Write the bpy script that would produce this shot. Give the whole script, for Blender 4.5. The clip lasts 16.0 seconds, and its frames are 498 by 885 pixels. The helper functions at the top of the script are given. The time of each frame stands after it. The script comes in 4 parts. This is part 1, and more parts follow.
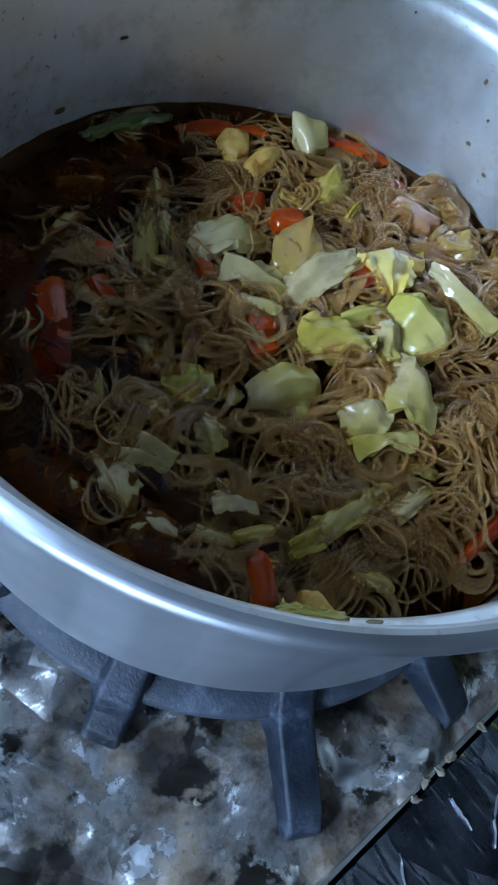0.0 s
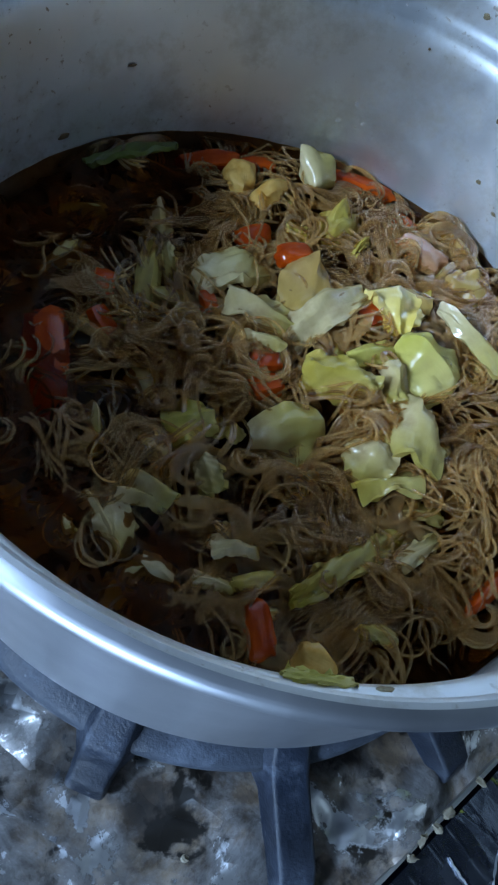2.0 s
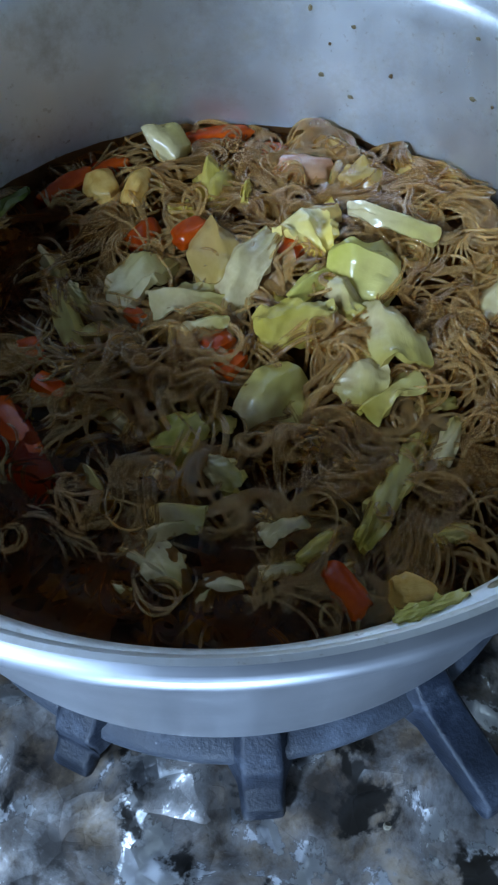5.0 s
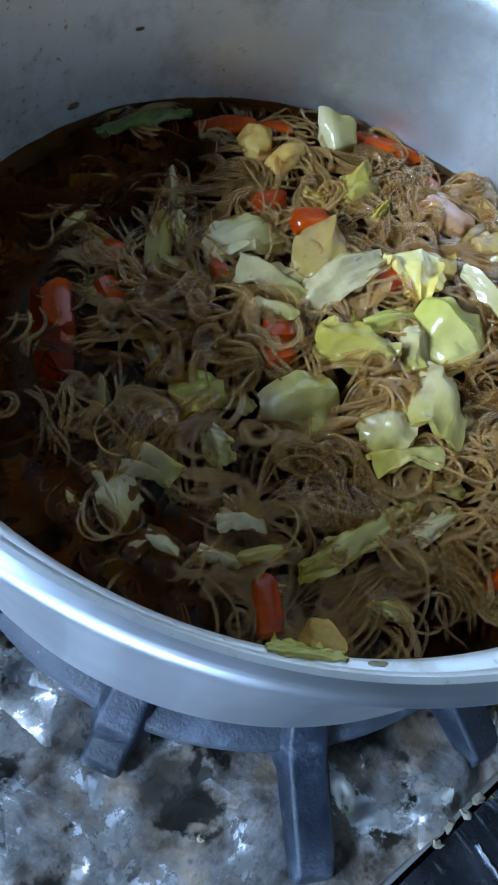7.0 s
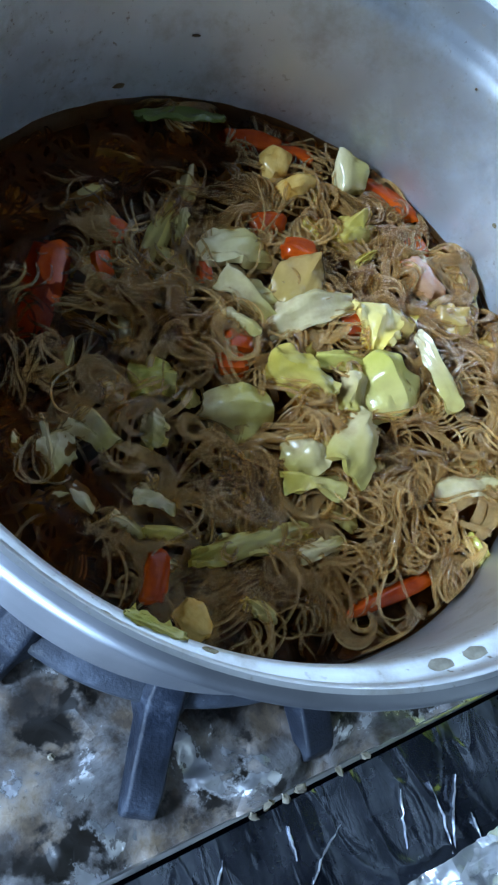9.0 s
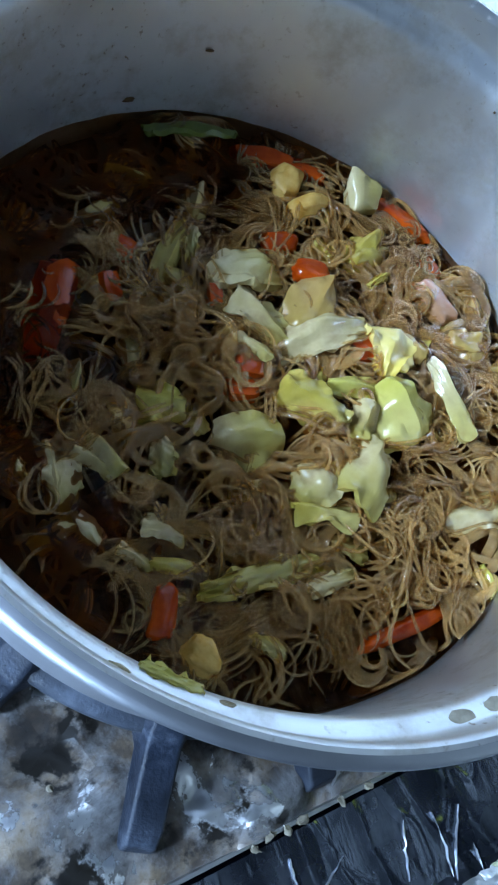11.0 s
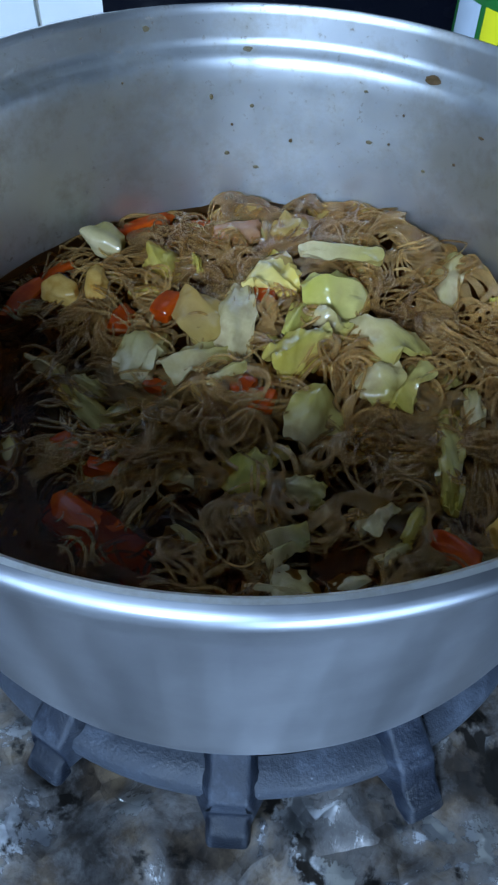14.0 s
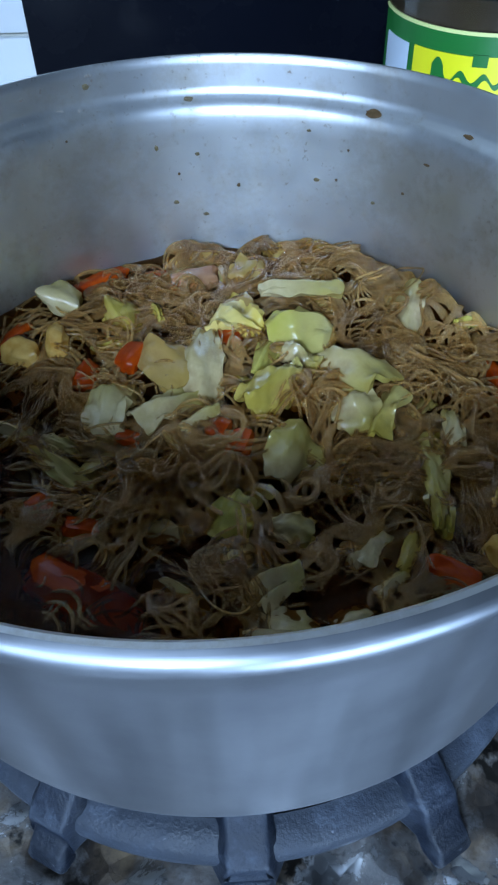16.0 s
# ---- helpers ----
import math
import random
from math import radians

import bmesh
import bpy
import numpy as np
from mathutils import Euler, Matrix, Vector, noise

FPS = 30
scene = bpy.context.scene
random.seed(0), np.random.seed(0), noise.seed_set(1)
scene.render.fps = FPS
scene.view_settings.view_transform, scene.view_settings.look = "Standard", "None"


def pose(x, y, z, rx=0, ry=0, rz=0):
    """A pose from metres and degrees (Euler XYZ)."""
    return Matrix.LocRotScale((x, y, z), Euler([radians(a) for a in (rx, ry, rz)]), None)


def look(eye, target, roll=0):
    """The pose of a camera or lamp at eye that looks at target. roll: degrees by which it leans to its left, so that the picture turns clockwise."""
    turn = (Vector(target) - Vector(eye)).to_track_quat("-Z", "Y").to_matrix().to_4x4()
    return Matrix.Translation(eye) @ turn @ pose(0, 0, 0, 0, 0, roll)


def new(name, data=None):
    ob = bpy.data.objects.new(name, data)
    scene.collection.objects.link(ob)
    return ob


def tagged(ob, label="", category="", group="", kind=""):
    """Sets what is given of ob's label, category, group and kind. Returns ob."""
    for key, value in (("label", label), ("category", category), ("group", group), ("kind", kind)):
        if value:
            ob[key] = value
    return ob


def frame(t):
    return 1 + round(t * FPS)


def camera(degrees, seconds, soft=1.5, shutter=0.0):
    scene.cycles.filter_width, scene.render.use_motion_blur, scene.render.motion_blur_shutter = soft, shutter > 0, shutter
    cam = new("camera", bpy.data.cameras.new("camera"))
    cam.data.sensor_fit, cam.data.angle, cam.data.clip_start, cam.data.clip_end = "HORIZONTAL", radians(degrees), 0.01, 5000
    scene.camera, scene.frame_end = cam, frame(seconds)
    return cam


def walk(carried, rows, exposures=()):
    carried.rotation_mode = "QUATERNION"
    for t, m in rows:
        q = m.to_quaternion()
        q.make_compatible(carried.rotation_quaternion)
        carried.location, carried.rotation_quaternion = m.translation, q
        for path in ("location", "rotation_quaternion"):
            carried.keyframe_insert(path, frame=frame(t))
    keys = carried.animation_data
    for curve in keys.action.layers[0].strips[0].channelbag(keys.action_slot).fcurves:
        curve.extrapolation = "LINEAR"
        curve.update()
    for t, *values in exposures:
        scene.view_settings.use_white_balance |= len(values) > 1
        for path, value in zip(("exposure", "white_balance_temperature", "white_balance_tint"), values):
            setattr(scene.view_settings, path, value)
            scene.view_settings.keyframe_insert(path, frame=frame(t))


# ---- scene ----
cam = camera(34.97, 16.0, soft=2.3)
# seconds, place, pitch, yaw, roll about the line of sight
ROWS = [
    (0.0, 0.1119, -0.1773, 0.3557, -58.78, 28.46, 25.55),
    (0.5, 0.1080, -0.1794, 0.3529, -57.30, 28.23, 26.77),
    (1.0, 0.1013, -0.1738, 0.3489, -56.67, 28.08, 27.32),
    (1.5, 0.1020, -0.1667, 0.3468, -56.85, 28.29, 27.33),
    (2.0, 0.1012, -0.1725, 0.3488, -57.01, 28.51, 27.05),
    (2.5, 0.0989, -0.1739, 0.3544, -57.96, 28.18, 26.95),
    (3.0, 0.0982, -0.1719, 0.3528, -57.65, 28.37, 26.20),
    (3.5, 0.1095, -0.1733, 0.3521, -56.02, 26.68, 24.19),
    (4.0, 0.1176, -0.1650, 0.3541, -56.68, 25.49, 16.01),
    (4.5, 0.0996, -0.1686, 0.3437, -57.66, 23.57, 6.70),
    (4.7, 0.0953, -0.1706, 0.3424, -57.77, 25.80, 0.24),
    (6.8, 0.1098, -0.1508, 0.3405, -60.11, 35.32, 16.34),
    (7.0, 0.1128, -0.1577, 0.3416, -59.54, 34.74, 21.06),
    (7.5, 0.1118, -0.1560, 0.3370, -59.62, 35.77, 26.64),
    (8.0, 0.1196, -0.1478, 0.3542, -59.71, 34.02, 32.48),
    (8.5, 0.1237, -0.1460, 0.3778, -60.58, 32.00, 37.30),
    (9.0, 0.1217, -0.1516, 0.3823, -60.85, 30.10, 40.92),
    (11.5, 0.1034, -0.1543, 0.3767, -60.39, 28.37, 43.36),
    (12.0, 0.1038, -0.1605, 0.3774, -60.16, 28.65, 37.92),
    (12.5, 0.1084, -0.1612, 0.3709, -57.78, 29.23, 23.77),
    (13.0, 0.0884, -0.1746, 0.3612, -55.73, 22.96, 3.33),
    (13.5, 0.0441, -0.2062, 0.3446, -52.91, 7.27, 3.00),
    (14.0, 0.0172, -0.2300, 0.3355, -49.69, 3.79, 1.40),
    (14.5, 0.0072, -0.2270, 0.3347, -47.27, 1.97, 0.20),
    (15.0, 0.0055, -0.2217, 0.3305, -46.34, 0.89, -0.69),
    (15.5, 0.0101, -0.2230, 0.3263, -45.87, 0.99, -1.80),
    (16.0, 0.0114, -0.2287, 0.3261, -45.72, -0.00, -1.54),
]
walk(cam, [(t, pose(x, y, z, 90 + p, 0, yaw) @ pose(0, 0, 0, 0, 0, roll)) for t, x, y, z, p, yaw, roll in ROWS],
     exposures=[(0.0, -0.52), (4.7, -0.55), (7.0, -0.06), (8.0, 0.04), (12.2, 0.04), (13.0, -0.68), (14.0, -0.78), (16.0, -0.76)])

# ---- world and light ----
world = bpy.data.worlds.new("world")
scene.world = world
world.use_nodes = True
wn = world.node_tree.nodes
sky = wn.new("ShaderNodeTexSky")
sky.sky_type, sky.sun_disc, sky.sun_elevation, sky.sun_rotation = "NISHITA", False, radians(35), radians(200)
world.node_tree.links.new(sky.outputs[0], wn["Background"].inputs[0])
wn["Background"].inputs[1].default_value = 0.1

# daylight that falls in through the window openings: along the wall from, to, sill, head
ROOM_X0, ROOM_X1, ROOM_Y0, ROOM_Y1, ROOM_Z0, ROOM_Z1 = -2.3, 1.6, -1.75, 0.415, -0.86, 2.3
WEST_WINDOW = (-1.10, -0.40, -0.10, 0.20)
SOUTH_WINDOWS = ((-1.36, -0.82, 1.02, 1.56), (-0.44, -0.06, 0.96, 1.34), (0.20, 1.35, -0.30, 0.19))
DAYLIGHT = [((ROOM_X0 - 0.02, sum(WEST_WINDOW[:2]) / 2, sum(WEST_WINDOW[2:]) / 2), (0.9, 0.35, 0.0), WEST_WINDOW, 9.0)]
for w_, watts in zip(SOUTH_WINDOWS, (58.0, 86.0, 100.0)):
    DAYLIGHT.append(((sum(w_[:2]) / 2, ROOM_Y0 - 0.02, sum(w_[2:]) / 2), (-sum(w_[:2]) / 3.5, 1.0, -0.68) if w_[2] > 0.9 else (-0.3, 1.0, 0.1), w_, watts))
for eye, aim, (u0, u1, w0, w1), watts in DAYLIGHT:
    lamp = bpy.data.lights.new("window_daylight", "AREA")
    lamp.shape, lamp.size, lamp.size_y = "RECTANGLE", u1 - u0 - 0.06, w1 - w0 - 0.06
    lamp.energy, lamp.color = watts, (0.44, 0.66, 1.00)
    lo = new("window_daylight", lamp)
    lo.matrix_world = look(eye, tuple(p + q for p, q in zip(eye, aim)))


# ---- materials ----
def mat(name, base=(0.5, 0.5, 0.5), rough=0.5, metal=0.0, **more):
    m = bpy.data.materials.new(name)
    m.use_nodes = True
    b = m.node_tree.nodes["Principled BSDF"]
    b.inputs["Base Color"].default_value = (*base, 1)
    b.inputs["Roughness"].default_value = rough
    b.inputs["Metallic"].default_value = metal
    for k, v in more.items():
        b.inputs[k.replace("_", " ")].default_value = v
    return m


def nodes(m):
    t = m.node_tree
    return t, t.nodes["Principled BSDF"], (lambda kind: t.nodes.new("ShaderNode" + kind)), t.links.new


def coords(m, kind="Object", scale=(1, 1, 1)):
    t, b, add, link = nodes(m)
    c, mp = add("TexCoord"), add("Mapping")
    link(c.outputs[kind], mp.inputs[0])
    mp.inputs["Scale"].default_value = scale
    return mp.outputs[0]


def noise_tex(m, where, scale, detail=4.0, rough=0.55, distortion=0.0):
    t, b, add, link = nodes(m)
    n = add("TexNoise")
    n.inputs["Scale"].default_value, n.inputs["Detail"].default_value = scale, detail
    n.inputs["Roughness"].default_value, n.inputs["Distortion"].default_value = rough, distortion
    link(where, n.inputs["Vector"])
    return n.outputs[0]


def ramp(m, fac, *stops):
    t, b, add, link = nodes(m)
    r = add("ValToRGB")
    link(fac, r.inputs[0])
    e = r.color_ramp.elements
    while len(e) < len(stops):
        e.new(0.5)
    for el, (p, c) in zip(e, stops):
        el.position = p
        el.color = (*c, 1) if isinstance(c, tuple) else (c, c, c, 1)
    return r.outputs[0]


def mix(m, fac, a, b_, how="MIX"):
    t, b, add, link = nodes(m)
    x = add("Mix")
    x.data_type, x.blend_type = "RGBA", how
    for sock, val in ((x.inputs[0], fac), (x.inputs[6], a), (x.inputs[7], b_)):
        if isinstance(val, (int, float)):
            sock.default_value = val
        elif isinstance(val, tuple):
            sock.default_value = (*val, 1)
        else:
            link(val, sock)
    return x.outputs[2]


def bump(m, height, strength=0.3, distance=0.001, onto=None):
    t, b, add, link = nodes(m)
    n = add("Bump")
    n.inputs["Strength"].default_value, n.inputs["Distance"].default_value = strength, distance
    link(height, n.inputs["Height"])
    if onto:
        link(onto, n.inputs["Normal"])
    return n.outputs[0]


def put(m, **what):
    t, b, add, link = nodes(m)
    for k, v in what.items():
        link(v, b.inputs[k.replace("_", " ")])
    return m


def aluminium(name, stained):
    """Spun aluminium, dull and finely ringed; inside spotted with brown food, outside darkened to stand for shade."""
    m = mat(name, (0.55, 0.56, 0.58), 0.36, 0.95, Specular_IOR_Level=0.3)
    o = coords(m)
    rings = noise_tex(m, coords(m, scale=(1.5, 1.5, 260)), 9.0, 3.0)
    cloud = noise_tex(m, o, 22.0, 5.0)
    # Same metal twice: the outside darker, with shade and dark reflections in its colour.
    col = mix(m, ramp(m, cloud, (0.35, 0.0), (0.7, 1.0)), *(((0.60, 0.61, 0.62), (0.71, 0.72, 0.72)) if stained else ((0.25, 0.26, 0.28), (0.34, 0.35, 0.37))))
    if stained:
        rgh = ramp(m, noise_tex(m, o, 60.0, 6.0), (0.3, 0.37), (0.75, 0.45))
    else:
        rgh = ramp(m, noise_tex(m, coords(m, scale=(1, 1, 0.05)), 55.0, 4.0), (0.3, 0.36), (0.75, 0.48))
    if stained:
        fine = noise_tex(m, o, 280.0, 3.0)
        big = noise_tex(m, o, 14.0, 3.0)
        spots = mix(m, 1.0, ramp(m, fine, (0.64, 0.0), (0.70, 0.85)), ramp(m, big, (0.42, 0.0), (0.62, 1.0)), "MULTIPLY")
        film = ramp(m, noise_tex(m, o, 35.0, 6.0, 0.7), (0.49, 0.0), (0.74, 0.62))
        col = mix(m, film, col, (0.27, 0.20, 0.10))
        col = mix(m, spots, col, (0.15, 0.09, 0.035))
        haze = ramp(m, noise_tex(m, coords(m, scale=(1, 1, 0.6)), 26.0, 7.0, 0.65), (0.35, 1.0), (0.68, 0.93))
        put(m, Metallic=mix(m, spots, haze, (0.0, 0.0, 0.0)))
        rgh = mix(m, film, rgh, (0.6, 0.6, 0.6))
    t, b, add, link = nodes(m)
    tan = add("Tangent")
    tan.direction_type, tan.axis = "RADIAL", "Z"
    b.inputs["Anisotropic"].default_value = 0.45 if stained else 0.35
    b.inputs["Anisotropic Rotation"].default_value = 0.25
    put(m, Base_Color=col, Roughness=rgh, Normal=bump(m, rings, 0.12, 0.0004), Tangent=tan.outputs[0])
    return m


ALU_IN, ALU_OUT_SHADED = aluminium("spun_aluminium_inside", True), aluminium("spun_aluminium_outside_shaded", False)


def cast_iron():
    m = mat("enamelled_cast_iron", (0.035, 0.045, 0.06), 0.45, 0.0, Specular_IOR_Level=0.28)
    o = coords(m)
    col = ramp(m, noise_tex(m, o, 45.0, 8.0, 0.7), (0.34, (0.003, 0.005, 0.009)), (0.55, (0.010, 0.015, 0.026)), (0.72, (0.060, 0.074, 0.100)))
    geo = nodes(m)[2]("NewGeometry")
    col = mix(m, ramp(m, geo.outputs["Pointiness"], (0.52, 0.0), (0.62, 0.6)), col, (0.17, 0.19, 0.22))
    fine = noise_tex(m, o, 700.0, 3.0)
    col = mix(m, ramp(m, noise_tex(m, o, 300.0, 2.0), (0.71, 0.0), (0.77, 0.35)), col, (0.22, 0.23, 0.25))
    return put(m, Base_Color=col, Roughness=ramp(m, noise_tex(m, o, 90.0, 4.0), (0.3, 0.36), (0.7, 0.62)), Normal=bump(m, fine, 0.5, 0.0007, bump(m, noise_tex(m, o, 120.0, 4.0), 0.4, 0.0015)))


IRON = cast_iron()


def facets(m, scale, tilt, stretch=(1, 1, 1)):
    """Flat creased patches, each leaning its own way."""
    t, b, add, link = nodes(m)
    where = coords(m, scale=stretch)
    warp = add("TexNoise")
    warp.inputs["Scale"].default_value = scale * 0.6
    link(where, warp.inputs["Vector"])
    mv = add("VectorMath")
    mv.operation = "MULTIPLY_ADD"
    mv.inputs[1].default_value = (0.7 / scale,) * 3
    link(warp.outputs["Color"], mv.inputs[0])
    link(where, mv.inputs[2])
    v = add("TexVoronoi")
    v.inputs["Scale"].default_value = scale
    link(mv.outputs[0], v.inputs["Vector"])
    gap, lean_, dot = add("VectorMath"), add("VectorMath"), add("VectorMath")
    gap.operation, lean_.operation, dot.operation = "SUBTRACT", "MULTIPLY_ADD", "DOT_PRODUCT"
    link(mv.outputs[0], gap.inputs[0])
    link(v.outputs["Position"], gap.inputs[1])
    link(v.outputs["Color"], lean_.inputs[0])
    lean_.inputs[1].default_value, lean_.inputs[2].default_value = (2 * tilt,) * 3, (-tilt,) * 3
    link(gap.outputs[0], dot.inputs[0])
    link(lean_.outputs[0], dot.inputs[1])
    return dot.outputs["Value"]


def dirty_foil():
    """Kitchen foil under a film of grease, with rimmed brown spills and burnt holes."""
    m = mat("dirty_foil", (0.5, 0.5, 0.5), 0.35, 0.9)
    o = coords(m)
    spill = noise_tex(m, o, 22.0, 11.0, 0.70, 0.3)
    fine = noise_tex(m, o, 320.0, 5.0, 0.65)
    col = ramp(m, noise_tex(m, o, 11.0, 6.0), (0.3, (0.55, 0.55, 0.55)), (0.7, (0.85, 0.85, 0.85)))
    hue = ramp(m, noise_tex(m, o, 27.0, 6.0, 0.65), (0.40, (0.012, 0.007, 0.004)), (0.50, (0.045, 0.027, 0.014)), (0.66, (0.19, 0.13, 0.07)))
    film = ramp(m, spill, (0.452, 0.0), (0.472, 0.78), (0.57, 0.96))
    col = mix(m, film, col, hue)
    rim = ramp(m, spill, (0.446, 0.0), (0.457, 0.75), (0.475, 0.0))
    col = mix(m, rim, col, (0.040, 0.022, 0.010))
    grains = mix(m, 1.0, ramp(m, fine, (0.58, 0.0), (0.68, 0.55)), film, "MULTIPLY")
    col = mix(m, grains, col, (0.035, 0.022, 0.012))
    burnt = ramp(m, noise_tex(m, o, 33.0, 8.0, 0.6, 0.2), (0.555, 0.0), (0.60, 1.0))
    col = mix(m, burnt, col, (0.008, 0.006, 0.004))
    metal = mix(m, burnt, mix(m, film, (0.95, 0.95, 0.95), (0.12, 0.12, 0.12)), (0.0, 0.0, 0.0))
    rgh = mix(m, film, ramp(m, fine, (0.3, 0.28), (0.7, 0.42)), (0.5, 0.5, 0.5))
    nrm = bump(m, fine, 0.15, 0.0006, bump(m, facets(m, 130.0, 0.11), 0.8, 1.0, bump(m, facets(m, 46.0, 0.22), 0.9, 1.0)))
    return put(m, Base_Color=col, Metallic=metal, Roughness=rgh, Normal=nrm)


FOIL = dirty_foil()


def dark_foil():
    m = mat("dark_shiny_foil", (0.20, 0.23, 0.28), 0.2, 0.9)
    o = coords(m)
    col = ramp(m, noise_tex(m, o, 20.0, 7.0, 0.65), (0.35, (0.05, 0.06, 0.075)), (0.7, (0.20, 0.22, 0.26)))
    nrm = bump(m, noise_tex(m, coords(m, scale=(0.3, 1, 1)), 130.0, 4.0, 0.6), 0.35, 0.001, bump(m, facets(m, 46.0, 0.30, (0.3, 1, 1)), 0.8, 1.0))
    return put(m, Base_Color=col, Roughness=ramp(m, noise_tex(m, o, 50.0, 4.0), (0.3, 0.16), (0.7, 0.34)), Normal=nrm)


FOIL_DARK = dark_foil()
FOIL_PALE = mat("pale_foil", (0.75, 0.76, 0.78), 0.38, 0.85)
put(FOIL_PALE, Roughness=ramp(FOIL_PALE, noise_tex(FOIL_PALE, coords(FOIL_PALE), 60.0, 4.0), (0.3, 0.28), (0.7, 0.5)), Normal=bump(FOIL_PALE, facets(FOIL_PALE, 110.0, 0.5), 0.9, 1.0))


def food_mat(name, a, b_, c=None, rough=0.3, scale=60.0, gloss=0.5, stain=0.0, through_=0.25, clear_=0.0, varied=False, relief=0.55):
    """Wet cooked food: a mottled body that lets some light through, under a thin glossy film of sauce."""
    m = mat(name, a, 0.6, 0.0, Specular_IOR_Level=0.0)
    t, b, add, link = nodes(m)
    o = coords(m)
    col = ramp(m, noise_tex(m, o, scale, 4.0), (0.32, a), (0.68, b_))
    if c:
        gen = add("TexCoord")
        sx = add("SeparateXYZ")
        link(gen.outputs["Generated"], sx.inputs[0])
        jit = add("Math")
        jit.operation = "ADD"
        link(sx.outputs[0], jit.inputs[0])
        rnd = add("ObjectInfo")
        sc = add("Math")
        sc.operation, sc.inputs[1].default_value = "MULTIPLY_ADD", 0.7
        sc.inputs[2].default_value = -0.45
        link(rnd.outputs["Random"], sc.inputs[0])
        link(sc.outputs[0], jit.inputs[1])
        col = mix(m, ramp(m, jit.outputs[0], (0.15, 0.0), (0.75, 1.0)), col, c)
    if stain:
        blot = ramp(m, noise_tex(m, o, 70.0, 4.0, 0.55), (0.50, 0.0), (0.74, stain))
        col = mix(m, blot, col, (0.30, 0.15, 0.035))
    if varied:
        geo = add("NewGeometry")
        col = mix(m, ramp(m, geo.outputs["Random Per Island"], (0.0, 0.0), (1.0, 0.75)), col, (0.20, 0.085, 0.02))
    veins = noise_tex(m, coords(m, scale=(1, 4.0, 1)), 75.0, 4.0)
    nrm = bump(m, veins, relief, 0.0012)
    put(m, Base_Color=col, Normal=nrm)

    def blend(fac, p, q):
        x = add("MixShader")
        if isinstance(fac, float):
            x.inputs[0].default_value = fac
        else:
            link(fac, x.inputs[0])
        link(p, x.inputs[1])
        link(q, x.inputs[2])
        return x.outputs[0]

    glow = add("BsdfTranslucent")
    link(col, glow.inputs[0])
    body = blend(through_, b.outputs[0], glow.outputs[0])
    if clear_:
        clear = add("BsdfTransparent")
        clear.inputs[0].default_value = (0.97, 0.88, 0.68, 1)
        body = blend(clear_, body, clear.outputs[0])
    film, edge = add("BsdfGlossy"), add("Fresnel")
    film.inputs["Roughness"].default_value = rough
    link(nrm, film.inputs["Normal"])
    link(nrm, edge.inputs["Normal"])
    edge.inputs[0].default_value = 1.0 + 0.6 * gloss
    most = add("Math")
    most.operation, most.inputs[1].default_value = "MINIMUM", 0.22 * gloss
    link(edge.outputs[0], most.inputs[0])
    body = blend(most.outputs[0], body, film.outputs[0])
    link(body, t.nodes["Material Output"].inputs[0])
    return m


CABBAGE = {
    "white": food_mat("cabbage_rib", (0.64, 0.5, 0.24), (0.86, 0.72, 0.43), (0.6, 0.48, 0.15), rough=0.12, gloss=0.9, stain=0.4, through_=0.25, clear_=0.12),
    "pale": food_mat("cabbage_pale", (0.56, 0.42, 0.16), (0.84, 0.68, 0.38), (0.52, 0.41, 0.10), rough=0.13, gloss=0.9, stain=0.6, clear_=0.18),
    "yellow": food_mat("cabbage_yellow", (0.78, 0.56, 0.13), (0.9, 0.72, 0.27), (0.8, 0.58, 0.11), rough=0.14, gloss=0.8, stain=0.2),
    "green": food_mat("cabbage_green", (0.48, 0.42, 0.06), (0.66, 0.56, 0.14), (0.62, 0.51, 0.16), rough=0.15, gloss=0.8, stain=0.25),
    "yellowgreen": food_mat("cabbage_yellow_green", (0.46, 0.34, 0.04), (0.66, 0.5, 0.11), (0.58, 0.46, 0.14), rough=0.15, gloss=0.8, stain=0.5, clear_=0.08),
    "dark": food_mat("leaf_green_shaded", (0.06, 0.08, 0.010), (0.12, 0.15, 0.026), (0.09, 0.12, 0.018), rough=0.2, gloss=0.6, through_=0.1),
    "tan": food_mat("cabbage_stewed", (0.44, 0.26, 0.065), (0.66, 0.43, 0.15), (0.54, 0.36, 0.09), rough=0.14, gloss=0.8, stain=0.6, clear_=0.25),
}
CARROT = food_mat("carrot", (0.27, 0.024, 0.0015), (0.48, 0.066, 0.003), None, 0.16, 90.0, 0.6, through_=0.1, relief=0.25)
PINK = food_mat("onion_pinkish", (0.42, 0.16, 0.06), (0.62, 0.33, 0.17), None, 0.12, gloss=0.8, clear_=0.15)
GARLIC = food_mat("fried_garlic", (0.60, 0.30, 0.05), (0.82, 0.52, 0.15), None, 0.2, 120.0, 0.6, through_=0.15)
NOODLE = food_mat("glass_noodle", (0.58, 0.32, 0.095), (0.98, 0.68, 0.29), None, 0.14, 30.0, 0.45, through_=0.42, clear_=0.66, varied=True, relief=0.0)
BROTH_SHADED = food_mat("broth_shaded", (0.030, 0.020, 0.010), (0.14, 0.09, 0.045), None, 0.3, 110.0, 0.2, through_=0.0)
SAUCE_MAT = bpy.data.materials.new("brown_sauce")
SAUCE_MAT.use_nodes = True
st = SAUCE_MAT.node_tree
st.nodes.remove(st.nodes["Principled BSDF"])
